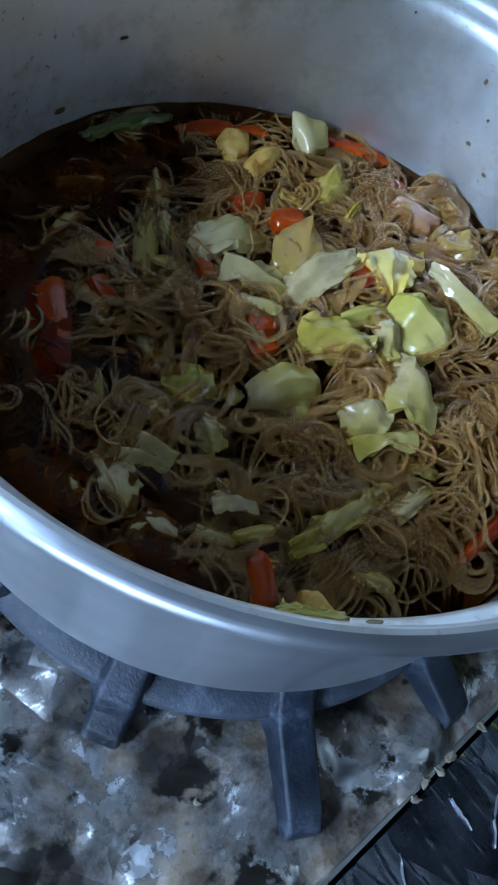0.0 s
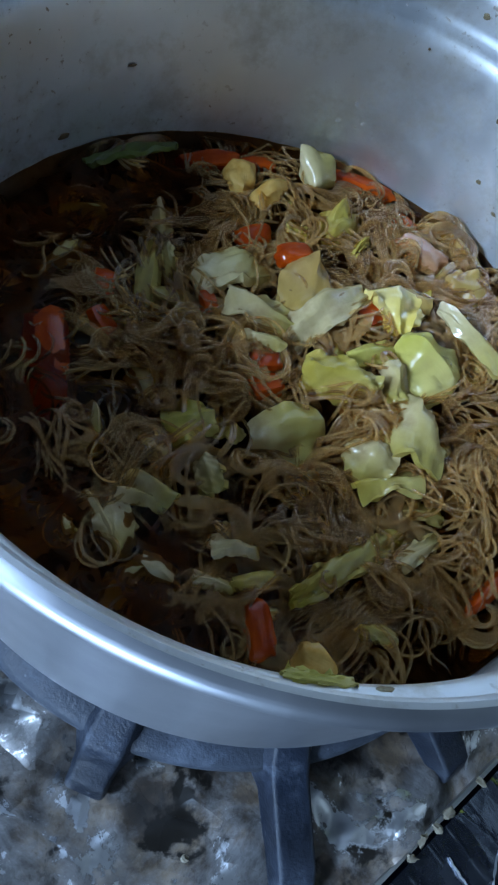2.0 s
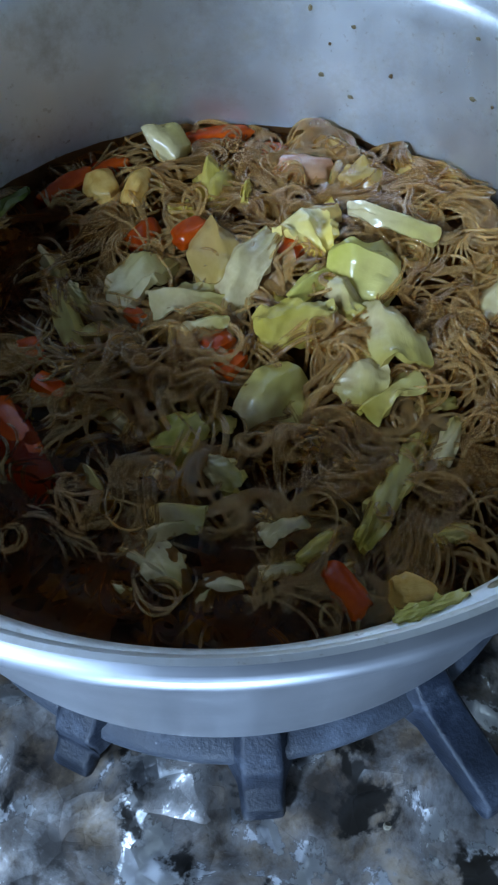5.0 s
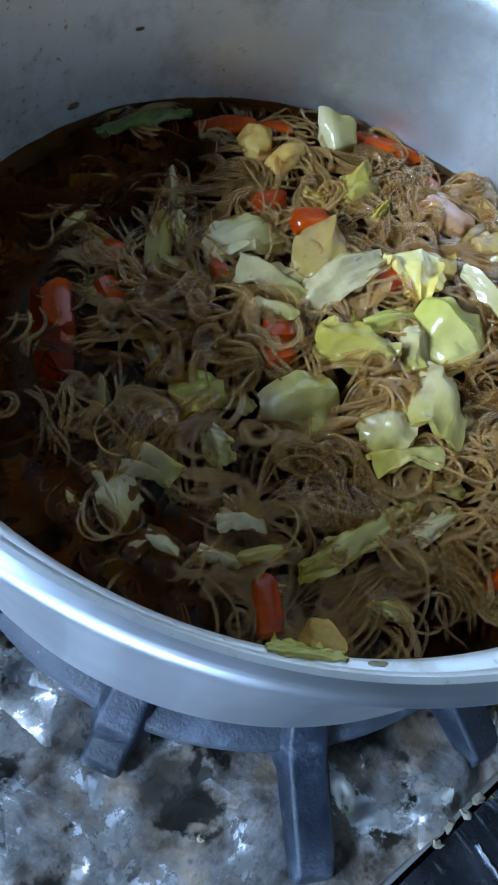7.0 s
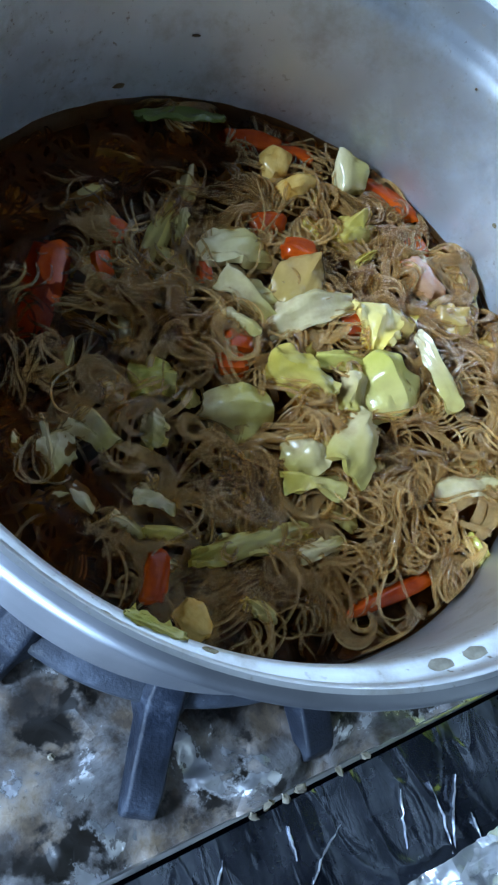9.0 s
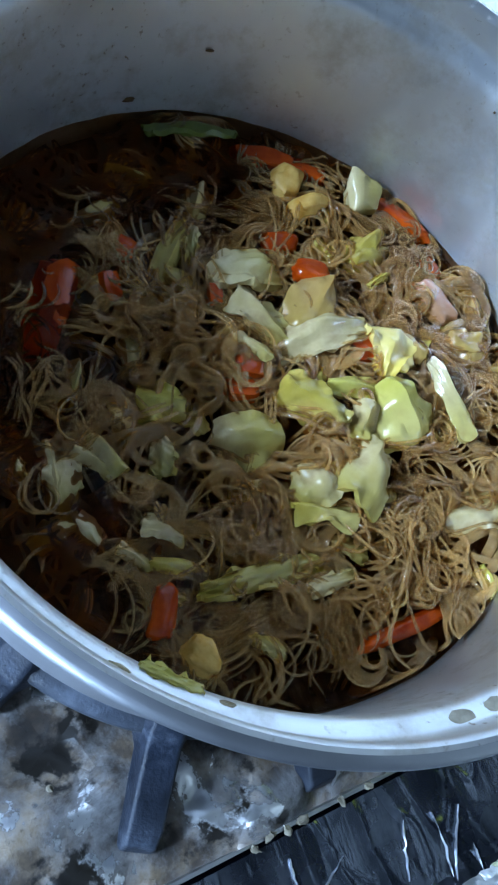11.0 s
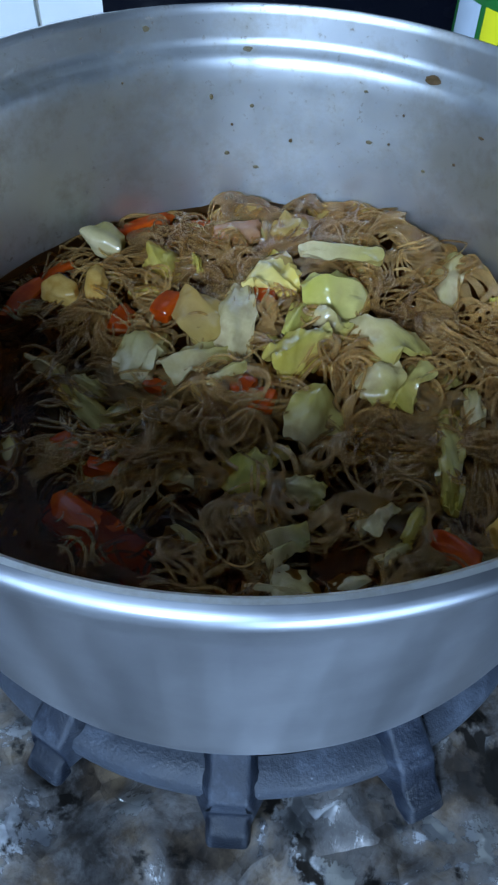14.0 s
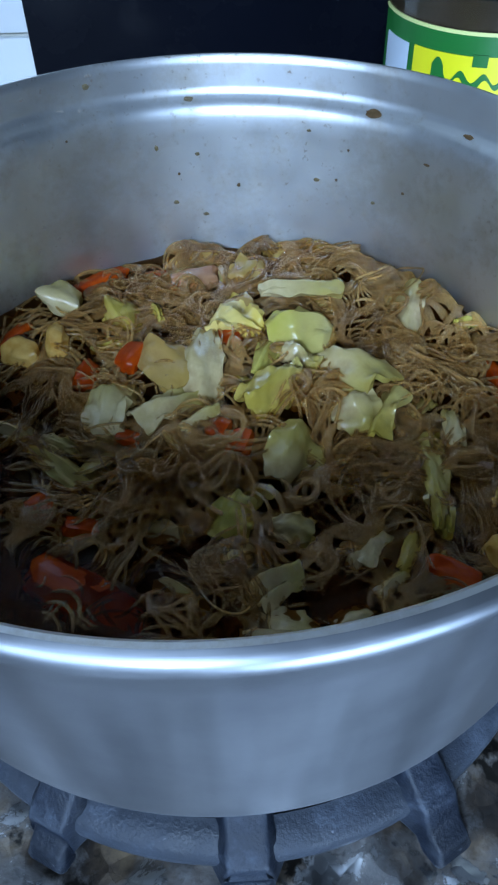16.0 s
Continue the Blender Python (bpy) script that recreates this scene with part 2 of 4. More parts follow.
clear, shine, both = st.nodes.new("ShaderNodeBsdfTransparent"), st.nodes.new("ShaderNodeBsdfGlossy"), st.nodes.new("ShaderNodeMixShader")
clear.inputs[0].default_value = (0.46, 0.31, 0.17, 1)
shine.inputs["Roughness"].default_value = 0.12
both.inputs[0].default_value = 0.004
st.links.new(clear.outputs[0], both.inputs[1])
st.links.new(shine.outputs[0], both.inputs[2])
st.links.new(both.outputs[0], st.nodes["Material Output"].inputs[0])
DROP = food_mat("pale_sauce_drop", (0.21, 0.18, 0.13), (0.36, 0.32, 0.24), None, 0.25, 200.0)
RESIDUE = food_mat("dried_sauce", (0.20, 0.15, 0.08), (0.30, 0.24, 0.15), None, 0.35, 300.0, clear_=0.45)
BURNT = food_mat("burnt_crumb", (0.08, 0.045, 0.016), (0.19, 0.11, 0.05), None, 0.5, 300.0)

TILE = mat("glazed_tile", (0.78, 0.80, 0.80), 0.12)
put(TILE, Base_Color=ramp(TILE, noise_tex(TILE, coords(TILE), 14.0, 5.0), (0.3, (0.74, 0.77, 0.77)), (0.7, (0.82, 0.83, 0.82))))
GROUT = mat("grout", (0.5, 0.48, 0.42), 0.9)
put(GROUT, Base_Color=ramp(GROUT, noise_tex(GROUT, coords(GROUT), 60.0, 5.0), (0.3, (0.42, 0.40, 0.34)), (0.7, (0.58, 0.56, 0.5))))
PLASTER = mat("painted_plaster", (0.32, 0.31, 0.29), 0.85)
put(PLASTER, Base_Color=ramp(PLASTER, noise_tex(PLASTER, coords(PLASTER), 4.0, 6.0), (0.3, (0.06, 0.06, 0.06)), (0.7, (0.09, 0.088, 0.085))))
FLOORM = mat("floor_cement", (0.18, 0.17, 0.16), 0.7)
put(FLOORM, Base_Color=ramp(FLOORM, noise_tex(FLOORM, coords(FLOORM), 6.0, 6.0), (0.3, (0.08, 0.075, 0.07)), (0.7, (0.13, 0.12, 0.11))))
BLACK = mat("black_glass", (0.004, 0.005, 0.009), 0.16, 0.0, Specular_IOR_Level=0.15)
put(BLACK, Roughness=ramp(BLACK, noise_tex(BLACK, coords(BLACK), 18.0, 5.0), (0.35, 0.12), (0.7, 0.4)))
STEEL = mat("stove_steel", (0.45, 0.45, 0.45), 0.35, 1.0)
put(STEEL, Roughness=ramp(STEEL, noise_tex(STEEL, coords(STEEL), 70.0, 5.0), (0.3, 0.25), (0.7, 0.5)))
GLASS = mat("jar_glass", (0.9, 0.95, 0.95), 0.03, 0.0, Transmission_Weight=1.0, IOR=1.45)
LIQUID = mat("brown_liquid", (0.02, 0.012, 0.006), 0.15)
put(LIQUID, Base_Color=ramp(LIQUID, noise_tex(LIQUID, coords(LIQUID), 12.0, 3.0), (0.3, (0.015, 0.010, 0.006)), (0.7, (0.04, 0.026, 0.014))))


def paper(name, c):
    m = mat(name, c, 0.45)
    d = tuple(v * 0.86 for v in c)
    return put(m, Base_Color=ramp(m, noise_tex(m, coords(m), 40.0, 5.0), (0.3, d), (0.7, c)))


PAPER_GREEN, PAPER_YELLOW, PAPER_PALE, PAPER_GREY = (paper("label_green", (0.008, 0.14, 0.02)), paper("label_yellow", (0.75, 0.68, 0.01)),
                                                     paper("label_cream", (0.65, 0.68, 0.25)), paper("label_grey", (0.55, 0.62, 0.7)))


# ---- mesh helpers ----
def part(name, bm, material, parent=None, label="", smooth=True):
    me = bpy.data.meshes.new(name)
    bm.normal_update()
    bm.to_mesh(me)
    bm.free()
    me.materials.append(material)
    if smooth:
        me.polygons.foreach_set("use_smooth", [True] * len(me.polygons))
        me.set_sharp_from_angle(angle=radians(50))
    ob = new(name, me)
    if parent:
        ob.parent = parent
    if label:
        ob["label"] = label
    return ob


def raw(name, verts, faces, material, parent=None, label=""):
    me = bpy.data.meshes.new(name)
    me.from_pydata([tuple(v) for v in verts], [], faces)
    me.materials.append(material)
    me.polygons.foreach_set("use_smooth", [True] * len(me.polygons))
    ob = new(name, me)
    if parent:
        ob.parent = parent
    if label:
        ob["label"] = label
    return ob


def box(bm, x0, x1, y0, y1, z0, z1, bev=0.0):
    g = bmesh.ops.create_cube(bm, size=1.0, matrix=Matrix.LocRotScale(((x0 + x1) / 2, (y0 + y1) / 2, (z0 + z1) / 2), None, (x1 - x0, y1 - y0, z1 - z0)))
    if bev:
        edges = list({e for v in g["verts"] for e in v.link_edges})
        bmesh.ops.bevel(bm, geom=edges, offset=bev, segments=2, profile=0.6, affect="EDGES")
    return bm


def lathe(profile, steps=128, a0=0.0, a1=2 * math.pi, wob=0.0):
    """A surface turned about z from (radius, height) points."""
    bm = bmesh.new()
    full = abs(a1 - a0 - 2 * math.pi) < 1e-6
    n = steps if full else steps + 1
    rows = []
    for i in range(n):
        a = a0 + (a1 - a0) * i / steps
        w = 1 + wob * math.sin(3 * a + 0.7)
        rows.append([bm.verts.new((r * w * math.cos(a), r * w * math.sin(a), z)) for r, z in profile])
    for i in range(steps):
        p, q = rows[i], rows[(i + 1) % n]
        for j in range(len(profile) - 1):
            bm.faces.new((p[j], q[j], q[j + 1], p[j + 1]))
    bmesh.ops.remove_doubles(bm, verts=bm.verts, dist=1e-6)
    return bm


def arc(cx, cz, r, d0, d1, n=6):
    return [(cx + r * math.cos(radians(d0 + (d1 - d0) * i / n)), cz + r * math.sin(radians(d0 + (d1 - d0) * i / n))) for i in range(n + 1)]


# ---- room ----
def wall(name, label, material, *spans):
    bm = bmesh.new()
    for s in spans:
        box(bm, *s)
    return tagged(part(name, bm, material, None, "", False), label, name.split("_")[0], kind="structure")


wall("floor", "grey cement kitchen floor", FLOORM, (ROOM_X0, ROOM_X1, ROOM_Y0, ROOM_Y1 + 0.1, ROOM_Z0 - 0.1, ROOM_Z0))
wall("ceiling", "plain painted kitchen ceiling", PLASTER, (ROOM_X0, ROOM_X1, ROOM_Y0, ROOM_Y1 + 0.1, ROOM_Z1, ROOM_Z1 + 0.1))
b0, b1, b2, b3 = WEST_WINDOW
wall("wall_west", "dull painted plaster wall with a window opening", PLASTER,
     *[(ROOM_X0 - 0.1, ROOM_X0, u0, u1, w0, w1) for u0, u1, w0, w1 in (
         (ROOM_Y0 - 0.1, b0, ROOM_Z0, ROOM_Z1), (b0, b1, ROOM_Z0, b2), (b0, b1, b3, ROOM_Z1), (b1, ROOM_Y1 + 0.1, ROOM_Z0, ROOM_Z1))])
wall("wall_east", "dull painted plaster wall", PLASTER, (ROOM_X1, ROOM_X1 + 0.1, ROOM_Y0 - 0.1, ROOM_Y1 + 0.1, ROOM_Z0, ROOM_Z1))
spans, edge_x = [], ROOM_X0
for u0, u1, w0, w1 in SOUTH_WINDOWS:
    spans += [(edge_x, u0, ROOM_Z0, ROOM_Z1), (u0, u1, ROOM_Z0, w0), (u0, u1, w1, ROOM_Z1)]
    edge_x = u1
spans.append((edge_x, ROOM_X1, ROOM_Z0, ROOM_Z1))
wall("wall_south", "dull painted plaster wall with three window openings", PLASTER,
     *[(u0, u1, ROOM_Y0 - 0.1, ROOM_Y0, w0, w1) for u0, u1, w0, w1 in spans])
north = wall("wall_north", "kitchen wall faced with white glazed tiles and dirty grout", GROUT,
             (ROOM_X0, ROOM_X1, ROOM_Y1, ROOM_Y1 + 0.1, ROOM_Z0, ROOM_Z1))

# ---- stove ----
def crumpled(name, x0, x1, y0, y1, step, amp, fold, seed, material, z=0.0, parent=None, sparse=False):
    """A sheet of foil with ridged creases."""
    nx, ny = int((x1 - x0) / step) + 1, int((y1 - y0) / step) + 1
    verts = []
    for j in range(ny):
        for i in range(nx):
            x, y = x0 + (x1 - x0) * i / (nx - 1), y0 + (y1 - y0) * j / (ny - 1)
            p = Vector((x * fold + seed, y * fold * 0.8, seed * 0.37))
            p2 = p + 0.35 * noise.noise_vector(p * 0.7)
            h = amp * (1 - 2.2 * abs(noise.noise(p2))) + 0.55 * amp * (1 - 2.2 * abs(noise.noise(p2 * 2.1 + Vector((5, 1, 2)))))
            h += 0.28 * amp * (1 - 2.5 * abs(noise.noise(p2 * 4.7 + Vector((1, 7, 2))))) + 0.1 * amp * noise.noise(p * 11.0)
            if sparse:
                q = Vector((x * fold * 0.45 + y * 4 + seed, y * fold * 1.5 - x * 4, seed))
                h = amp * (max(0, 1 - 42 * abs(noise.noise(q))) + 0.7 * max(0, 1 - 34 * abs(noise.noise(q * 1.7 + Vector((3, 8, 1)))))) + amp
            verts.append((x, y, z + h - amp))
    faces = [(j * nx + i, j * nx + i + 1, (j + 1) * nx + i + 1, (j + 1) * nx + i) for j in range(ny - 1) for i in range(nx - 1)]
    return raw(name, verts, faces, material, parent)


EDGE_X = 0.187
COUNTER = mat("counter_cement", (0.2, 0.19, 0.18), 0.8)
put(COUNTER, Base_Color=ramp(COUNTER, noise_tex(COUNTER, coords(COUNTER), 8.0, 6.0), (0.3, (0.12, 0.115, 0.11)), (0.7, (0.2, 0.19, 0.18))))
bm = bmesh.new()
box(bm, ROOM_X0, ROOM_X1, -0.46, ROOM_Y1 - 0.007, ROOM_Z0, -0.12, 0.006)
tagged(part("counter", bm, COUNTER), "plain cement kitchen counter under the stove", "counter", kind="structure")
stove = tagged(new("gas_stove"), "gas stove top lined with crumpled, burnt and greasy foil", "stove")
bm = bmesh.new()
box(bm, -0.42, 0.62, -0.40, 0.36, -0.12, -0.022, 0.004)
part("stove_body", bm, BLACK, stove, "black enamelled body")
foil = crumpled("foil_lining", -0.42, EDGE_X - 0.0018, -0.40, 0.36, 0.0022, 0.0070, 12.0, 3.1, FOIL, 0.001, stove)
foil["label"] = "crumpled foil with brown burnt spills"
foil2 = crumpled("foil_cover", EDGE_X + 0.0024, 0.62, -0.40, 0.36, 0.0013, 0.0013, 17.0, 9.4, FOIL_DARK, 0.0, stove, sparse=True)
foil2["label"] = "dark shiny creased foil cover"
scrap = crumpled("foil_scrap", -0.055, 0.055, -0.075, 0.075, 0.0022, 0.0065, 38.0, 5.7, FOIL_PALE, 0.012)
scrap.location = (0.298, 0.045, -0.003)


def crease(*path):
    """A sharp fold standing up from the foil cover, thin at both ends; paler foil paints its glint."""
    n = 14
    bm = bmesh.new()
    rows = []
    for k in range(n + 1):
        f = k / n * (len(path) - 1)
        i = min(int(f), len(path) - 2)
        (x0, y0), (x1, y1) = path[i], path[i + 1]
        d = Vector((x1 - x0, y1 - y0, 0)).normalized()
        side = Vector((-d.y, d.x, 0))
        w = (0.25 + 0.75 * math.sin(math.pi * k / n)) * (0.8 + 0.5 * noise.noise(Vector((k * 0.7, x0 * 90, y0 * 90))))
        p = Vector((x0 + (x1 - x0) * (f - i), y0 + (y1 - y0) * (f - i), 0.0006)) + side * 0.0008 * noise.noise(Vector((k * 0.5, y0 * 200, 4)))
        rows.append([bm.verts.new(p + side * u * w + Vector((0, 0, h * w))) for u, h in ((-0.0009, -0.0016), (-0.0002, 0.0010), (0.0002, 0.0009), (0.0008, -0.0016))])
    for p, q in zip(rows, rows[1:]):
        for k in range(3):
            bm.faces.new((p[k], q[k], q[k + 1], p[k + 1]))
    bmesh.ops.recalc_face_normals(bm, faces=bm.faces)
    return part("crease", bm, FOIL_PALE, foil2, "sharp fold in the foil, its glint put in as paler foil")


# Bright crease highlights on the cover, laid as strips of a paler material.
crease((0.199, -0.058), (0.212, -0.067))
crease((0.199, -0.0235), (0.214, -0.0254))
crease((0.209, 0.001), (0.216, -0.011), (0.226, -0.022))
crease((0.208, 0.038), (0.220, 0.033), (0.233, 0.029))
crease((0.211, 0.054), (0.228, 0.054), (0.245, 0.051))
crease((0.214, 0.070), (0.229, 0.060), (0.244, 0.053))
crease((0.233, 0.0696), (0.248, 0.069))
tagged(scrap, "pale crumpled scrap of foil lying on the dark foil cover", "foil")
bm = bmesh.new()
box(bm, EDGE_X - 0.0022, EDGE_X, -0.40, 0.36, -0.022, 0.0015, 0.0007)
part("tray_edge", bm, STEEL, stove, "thin bare metal edge of the tray")

def crumb(x, y, z, size, material, label, turn):
    bm = bmesh.new()
    bmesh.ops.create_icosphere(bm, subdivisions=2, radius=1.0)
    for v in bm.verts:
        k = 0.85 + 1.1 * noise.noise(v.co * 1.6 + Vector((x * 300, y * 300, 0)))
        v.co = Vector((v.co.x * size * 0.5 * k, v.co.y * size * 0.36 * k, v.co.z * size * 0.22 * k))
    ob = part("food_crumb", bm, material)
    ob.matrix_world = pose(x, y, z, 0, 0, turn)
    return tagged(ob, label, "crumb", "crumbs on the stove")


for x, y, size, turn in ((0.1868, -0.0125, 0.0065, 70), (0.1875, -0.0205, 0.006, 20), (0.1860, -0.0300, 0.007, 80), (0.1882, -0.0385, 0.005, 50), (0.1872, 0.0100, 0.0055, 10), (0.1865, 0.0260, 0.005, 60)):
    crumb(x, y, 0.0022, size, DROP, "pale dried food crumb caught at the tray edge", turn)
crumb(0.1290, -0.1150, 0.003, 0.0042, DROP, "small white crumb on the burnt foil", 30)


# ---- grate ----
grate = tagged(new("pot_grate"), "blue-black cast iron stove grate under the pot", "grate")
grate.location = (0.002, 0.003, 0)
ring = lathe([(0.1285, 0.024), (0.130, 0.0205), (0.138, 0.0155), (0.141, 0.0150), (0.1425, 0.0175), (0.1425, 0.0215), (0.1405, 0.0245), (0.133, 0.0285), (0.130, 0.0290), (0.1285, 0.0275), (0.1285, 0.024)], 120)
part("ring", ring, IRON, grate)


def finger(length):
    """One arm of the grate: it carries the pot, swells where it meets the ring and slopes down to a blunt foot."""
    bm = bmesh.new()
    # distance out, top, underside, half width on top, half width below
    stations = [(0.070, 0.0455, 0.036, 0.0062, 0.0075), (0.116, 0.0455, 0.033, 0.0066, 0.0085), (0.124, 0.0440, 0.026, 0.0068, 0.0135), (0.132, 0.0385, 0.020, 0.0070, 0.0125),
                (0.138, 0.0330, 0.015, 0.0072, 0.0150), (0.1425, 0.0290, 0.012, 0.0074, 0.0125), (0.147, 0.0255, 0.008, 0.0075, 0.0100), (length - 0.009, 0.0145, 0.0006, 0.0076, 0.0094),
                (length - 0.0025, 0.0095, 0.0004, 0.0072, 0.0090), (length, 0.0030, 0.0004, 0.0066, 0.0082)]
    loops = [[bm.verts.new((x, s * w, z)) for s, w, z in ((-1, wb, z0), (-1, wt, z1), (1, wt, z1), (1, wb, z0))] for x, z1, z0, wt, wb in stations]
    for p, q in zip(loops, loops[1:]):
        for k in range(4):
            bm.faces.new((p[k], q[k], q[(k + 1) % 4], p[(k + 1) % 4]))
    bm.faces.new(loops[0])
    bm.faces.new(loops[-1][::-1])
    bmesh.ops.recalc_face_normals(bm, faces=bm.faces)
    sharp = [e for e in bm.edges if len(e.link_faces) == 2 and e.calc_face_angle(0) > 0.5]
    bmesh.ops.bevel(bm, geom=sharp, offset=0.0017, segments=3, profile=0.6, affect="EDGES")
    return bm


arms = {}
for turn, length in ((-0.3, 0.175), (-29, 0.189), (-58.7, 0.1605), (-88, 0.156), (-118, 0.154), (-148, 0.175), (-178, 0.170), (152, 0.189), (122, 0.160), (92, 0.156), (62, 0.160), (31, 0.189)):
    if length not in arms:
        f = part("finger", finger(length), IRON, grate)
        arms[length] = f.data
    else:
        f = new("finger", arms[length])
        f.parent = grate
    f.matrix_basis = pose(0, 0, 0, 0, 0, turn)

# ---- pot ----
RIM = 0.192
pot = tagged(new("cooking_pot"), "large worn aluminium cooking pot of stewed noodles on the grate", "pot")
outer = [(0.0, 0.0458), (0.090, 0.0458)] + arc(0.108, 0.0810, 0.0345, -80, 0, 10) + [(0.1432, 0.100), (0.1460, 0.135), (0.1486, 0.165), (0.1500, 0.180)] \
    + arc(0.1516, RIM - 0.0046, 0.0042, -60, 60, 6) + [(0.1520, RIM - 0.0002)]
inner = [(0.1520, RIM - 0.0002), (0.1506, RIM), (0.1494, RIM - 0.0012), (0.1488, RIM - 0.004), (0.1488, RIM - 0.0135), (0.1483, RIM - 0.0158), (0.1470, RIM - 0.0174),
         (0.1448, RIM - 0.0190), (0.1432, RIM - 0.0202), (0.1419, RIM - 0.0222), (0.1412, RIM - 0.0255), (0.1408, RIM - 0.032), (0.1394, RIM - 0.09), (0.137, RIM - 0.115),
         (0.13, RIM - 0.128), (0.10, RIM - 0.140), (0.0, RIM - 0.141)]
part("pot_wall", lathe(outer, 192), ALU_OUT_SHADED, pot, "brushed silver outer wall with a rolled lip, its shade put into a darker metal")
part("pot_lining", lathe(inner, 192), ALU_IN, pot, "grey inner wall with a lid ledge and sauce spots")


def smear(turn, r, z, length, width, material, tip=0.0, lean=0.0):
    """A dried splash on the pot: a thin uneven pat."""
    bm = bmesh.new()
    bmesh.ops.create_uvsphere(bm, u_segments=14, v_segments=7, radius=1.0)
    for v in bm.verts:
        k = 1 + 0.4 * noise.noise(Vector((v.co.x * 1.4 + turn, v.co.y * 1.4, r * 50)))
        v.co = Vector((v.co.x * length / 2 * k, v.co.y * width / 2 * k, v.co.z * 0.0004))
    ob = part("sauce_spot", bm, material, pot)
    ob.matrix_basis = pose(0, 0, 0, 0, 0, turn) @ pose(r, 0, z, 0, tip, 0) @ pose(0, 0, 0, 0, 0, 90 + lean)


smear(60.5, 0.1448, 0.1732, 0.0079, 0.0043, BURNT, -35)
smear(113, 0.1487, 0.184, 0.0034, 0.0028, RESIDUE, -88)
smear(95, 0.146, 0.1738, 0.0050, 0.0029, RESIDUE, -35)
smear(-8, 0.1455, 0.1736, 0.0086, 0.0050, DROP, -35)
smear(-3, 0.1455, 0.1736, 0.0086, 0.0047, DROP, -35)
smear(-48, 0.146, 0.174, 0.0058, 0.0022, RESIDUE, -35)
smear(-36, 0.1435, 0.172, 0.0050, 0.0022, RESIDUE, -35)
smear(42, 0.146, 0.174, 0.0050, 0.0022, BURNT, -35)
smear(86, 0.1396, 0.1333, 0.0019, 0.0022, BURNT, -88)
smear(102, 0.1402, 0.1544, 0.0018, 0.0029, RESIDUE, -88)
smear(64, 0.1402, 0.156, 0.0013, 0.0013, BURNT, -88)
smear(48, 0.1403, 0.1586, 0.0029, 0.0014, BURNT, -88)
smear(119, 0.1404, 0.1653, 0.0012, 0.0012, BURNT, -88)
smear(99, 0.1395, 0.1255, 0.0029, 0.0022, RESIDUE, -88)
smear(52, 0.1398, 0.1419, 0.0018, 0.0014, BURNT, -88)
smear(66, 0.1398, 0.1405, 0.0014, 0.0014, BURNT, -88)
smear(72, 0.1404, 0.1626, 0.0022, 0.0014, RESIDUE, -88)
smear(171, 0.1396, 0.1318, 0.0043, 0.0016, BURNT, -88)
smear(184, 0.139, 0.1035, 0.0058, 0.0036, BURNT, -88)
smear(98, 0.1398, 0.1404, 0.0014, 0.0014, BURNT, -88)
smear(94, 0.14, 0.1498, 0.0022, 0.0018, RESIDUE, -88)
smear(70, 0.1398, 0.139, 0.0034, 0.0018, RESIDUE, -88)
smear(93, 0.1392, 0.118, 0.0030, 0.0018, RESIDUE, -88)
smear(58, 0.1396, 0.133, 0.0022, 0.0016, RESIDUE, -88)


# ---- noodles ----
FOOD, SAUCE = 0.0945, 0.0943


def level(x, y):
    """Height of the noodles: a mound in the middle that sinks under the sauce towards the wall."""
    p = Vector((x * 34, y * 34, 2.0))
    mound = math.exp(-((x - 0.024) ** 2 + (y - 0.034) ** 2) / 0.0135)
    mound += 0.45 * math.exp(-((x - 0.045) ** 2 + (y - 0.108) ** 2) / 0.0016)
    return FOOD - 0.0054 + 0.0114 * mound + 0.0050 * noise.noise(p) + 0.0016 * noise.noise(p * 2.7)


def heap(x, y):
    """Height of the noodle strands, which also pile up against the far side of the pot."""
    r = max(math.hypot(x, y), 1e-4)
    side = min(1.0, max(0.0, 0.35 + 0.75 * (0.6 * x + 0.8 * y) / r))
    return level(x, y) + 0.0052 * side * min(1.0, max(0.0, (r - 0.07) / 0.055))


def rest(x, y):
    """Where a piece that floats or lies on the heap comes to rest."""
    # Sunk deeper on the near left, where the sauce tint stands in for shade.
    return max(level(x, y), 0.0889) - 0.0024 * min(1.0, max(0.0, -(0.6 * x + 0.8 * y) / 0.07))


def disc(height, n=96, radius=0.1392):
    verts = [(radius * j / n * math.cos(2 * math.pi * i / n), radius * j / n * math.sin(2 * math.pi * i / n)) for j in range(n + 1) for i in range(n)]
    faces = [(j * n + i, (j + 1) * n + i, (j + 1) * n + (i + 1) % n, j * n + (i + 1) % n) for j in range(n) for i in range(n)]
    return [(x, y, height(x, y)) for x, y in verts], faces


# Brown soaked bed; its colour also carries the shade deep between the strands.
tagged(raw("noodle_bed", *disc(lambda x, y: heap(x, y) - 0.0058 + 0.002 * noise.noise(Vector((x * 90, y * 90, 7)))), BROTH_SHADED),
       "mass of sauce-soaked noodles at the bottom, darkened to stand for shade", "noodles", kind="stuff")
tagged(raw("sauce", *disc(lambda x, y: max(SAUCE, heap(x, y) - 0.0034) + 0.0012 * noise.noise(Vector((x * 120, y * 120, 3))) + 0.0015 * max(0, (math.hypot(x, y) - 0.133) / 0.006)), SAUCE_MAT),
       "thin clear brown sauce over the noodles", "sauce", kind="stuff")

rng = random.Random(5)


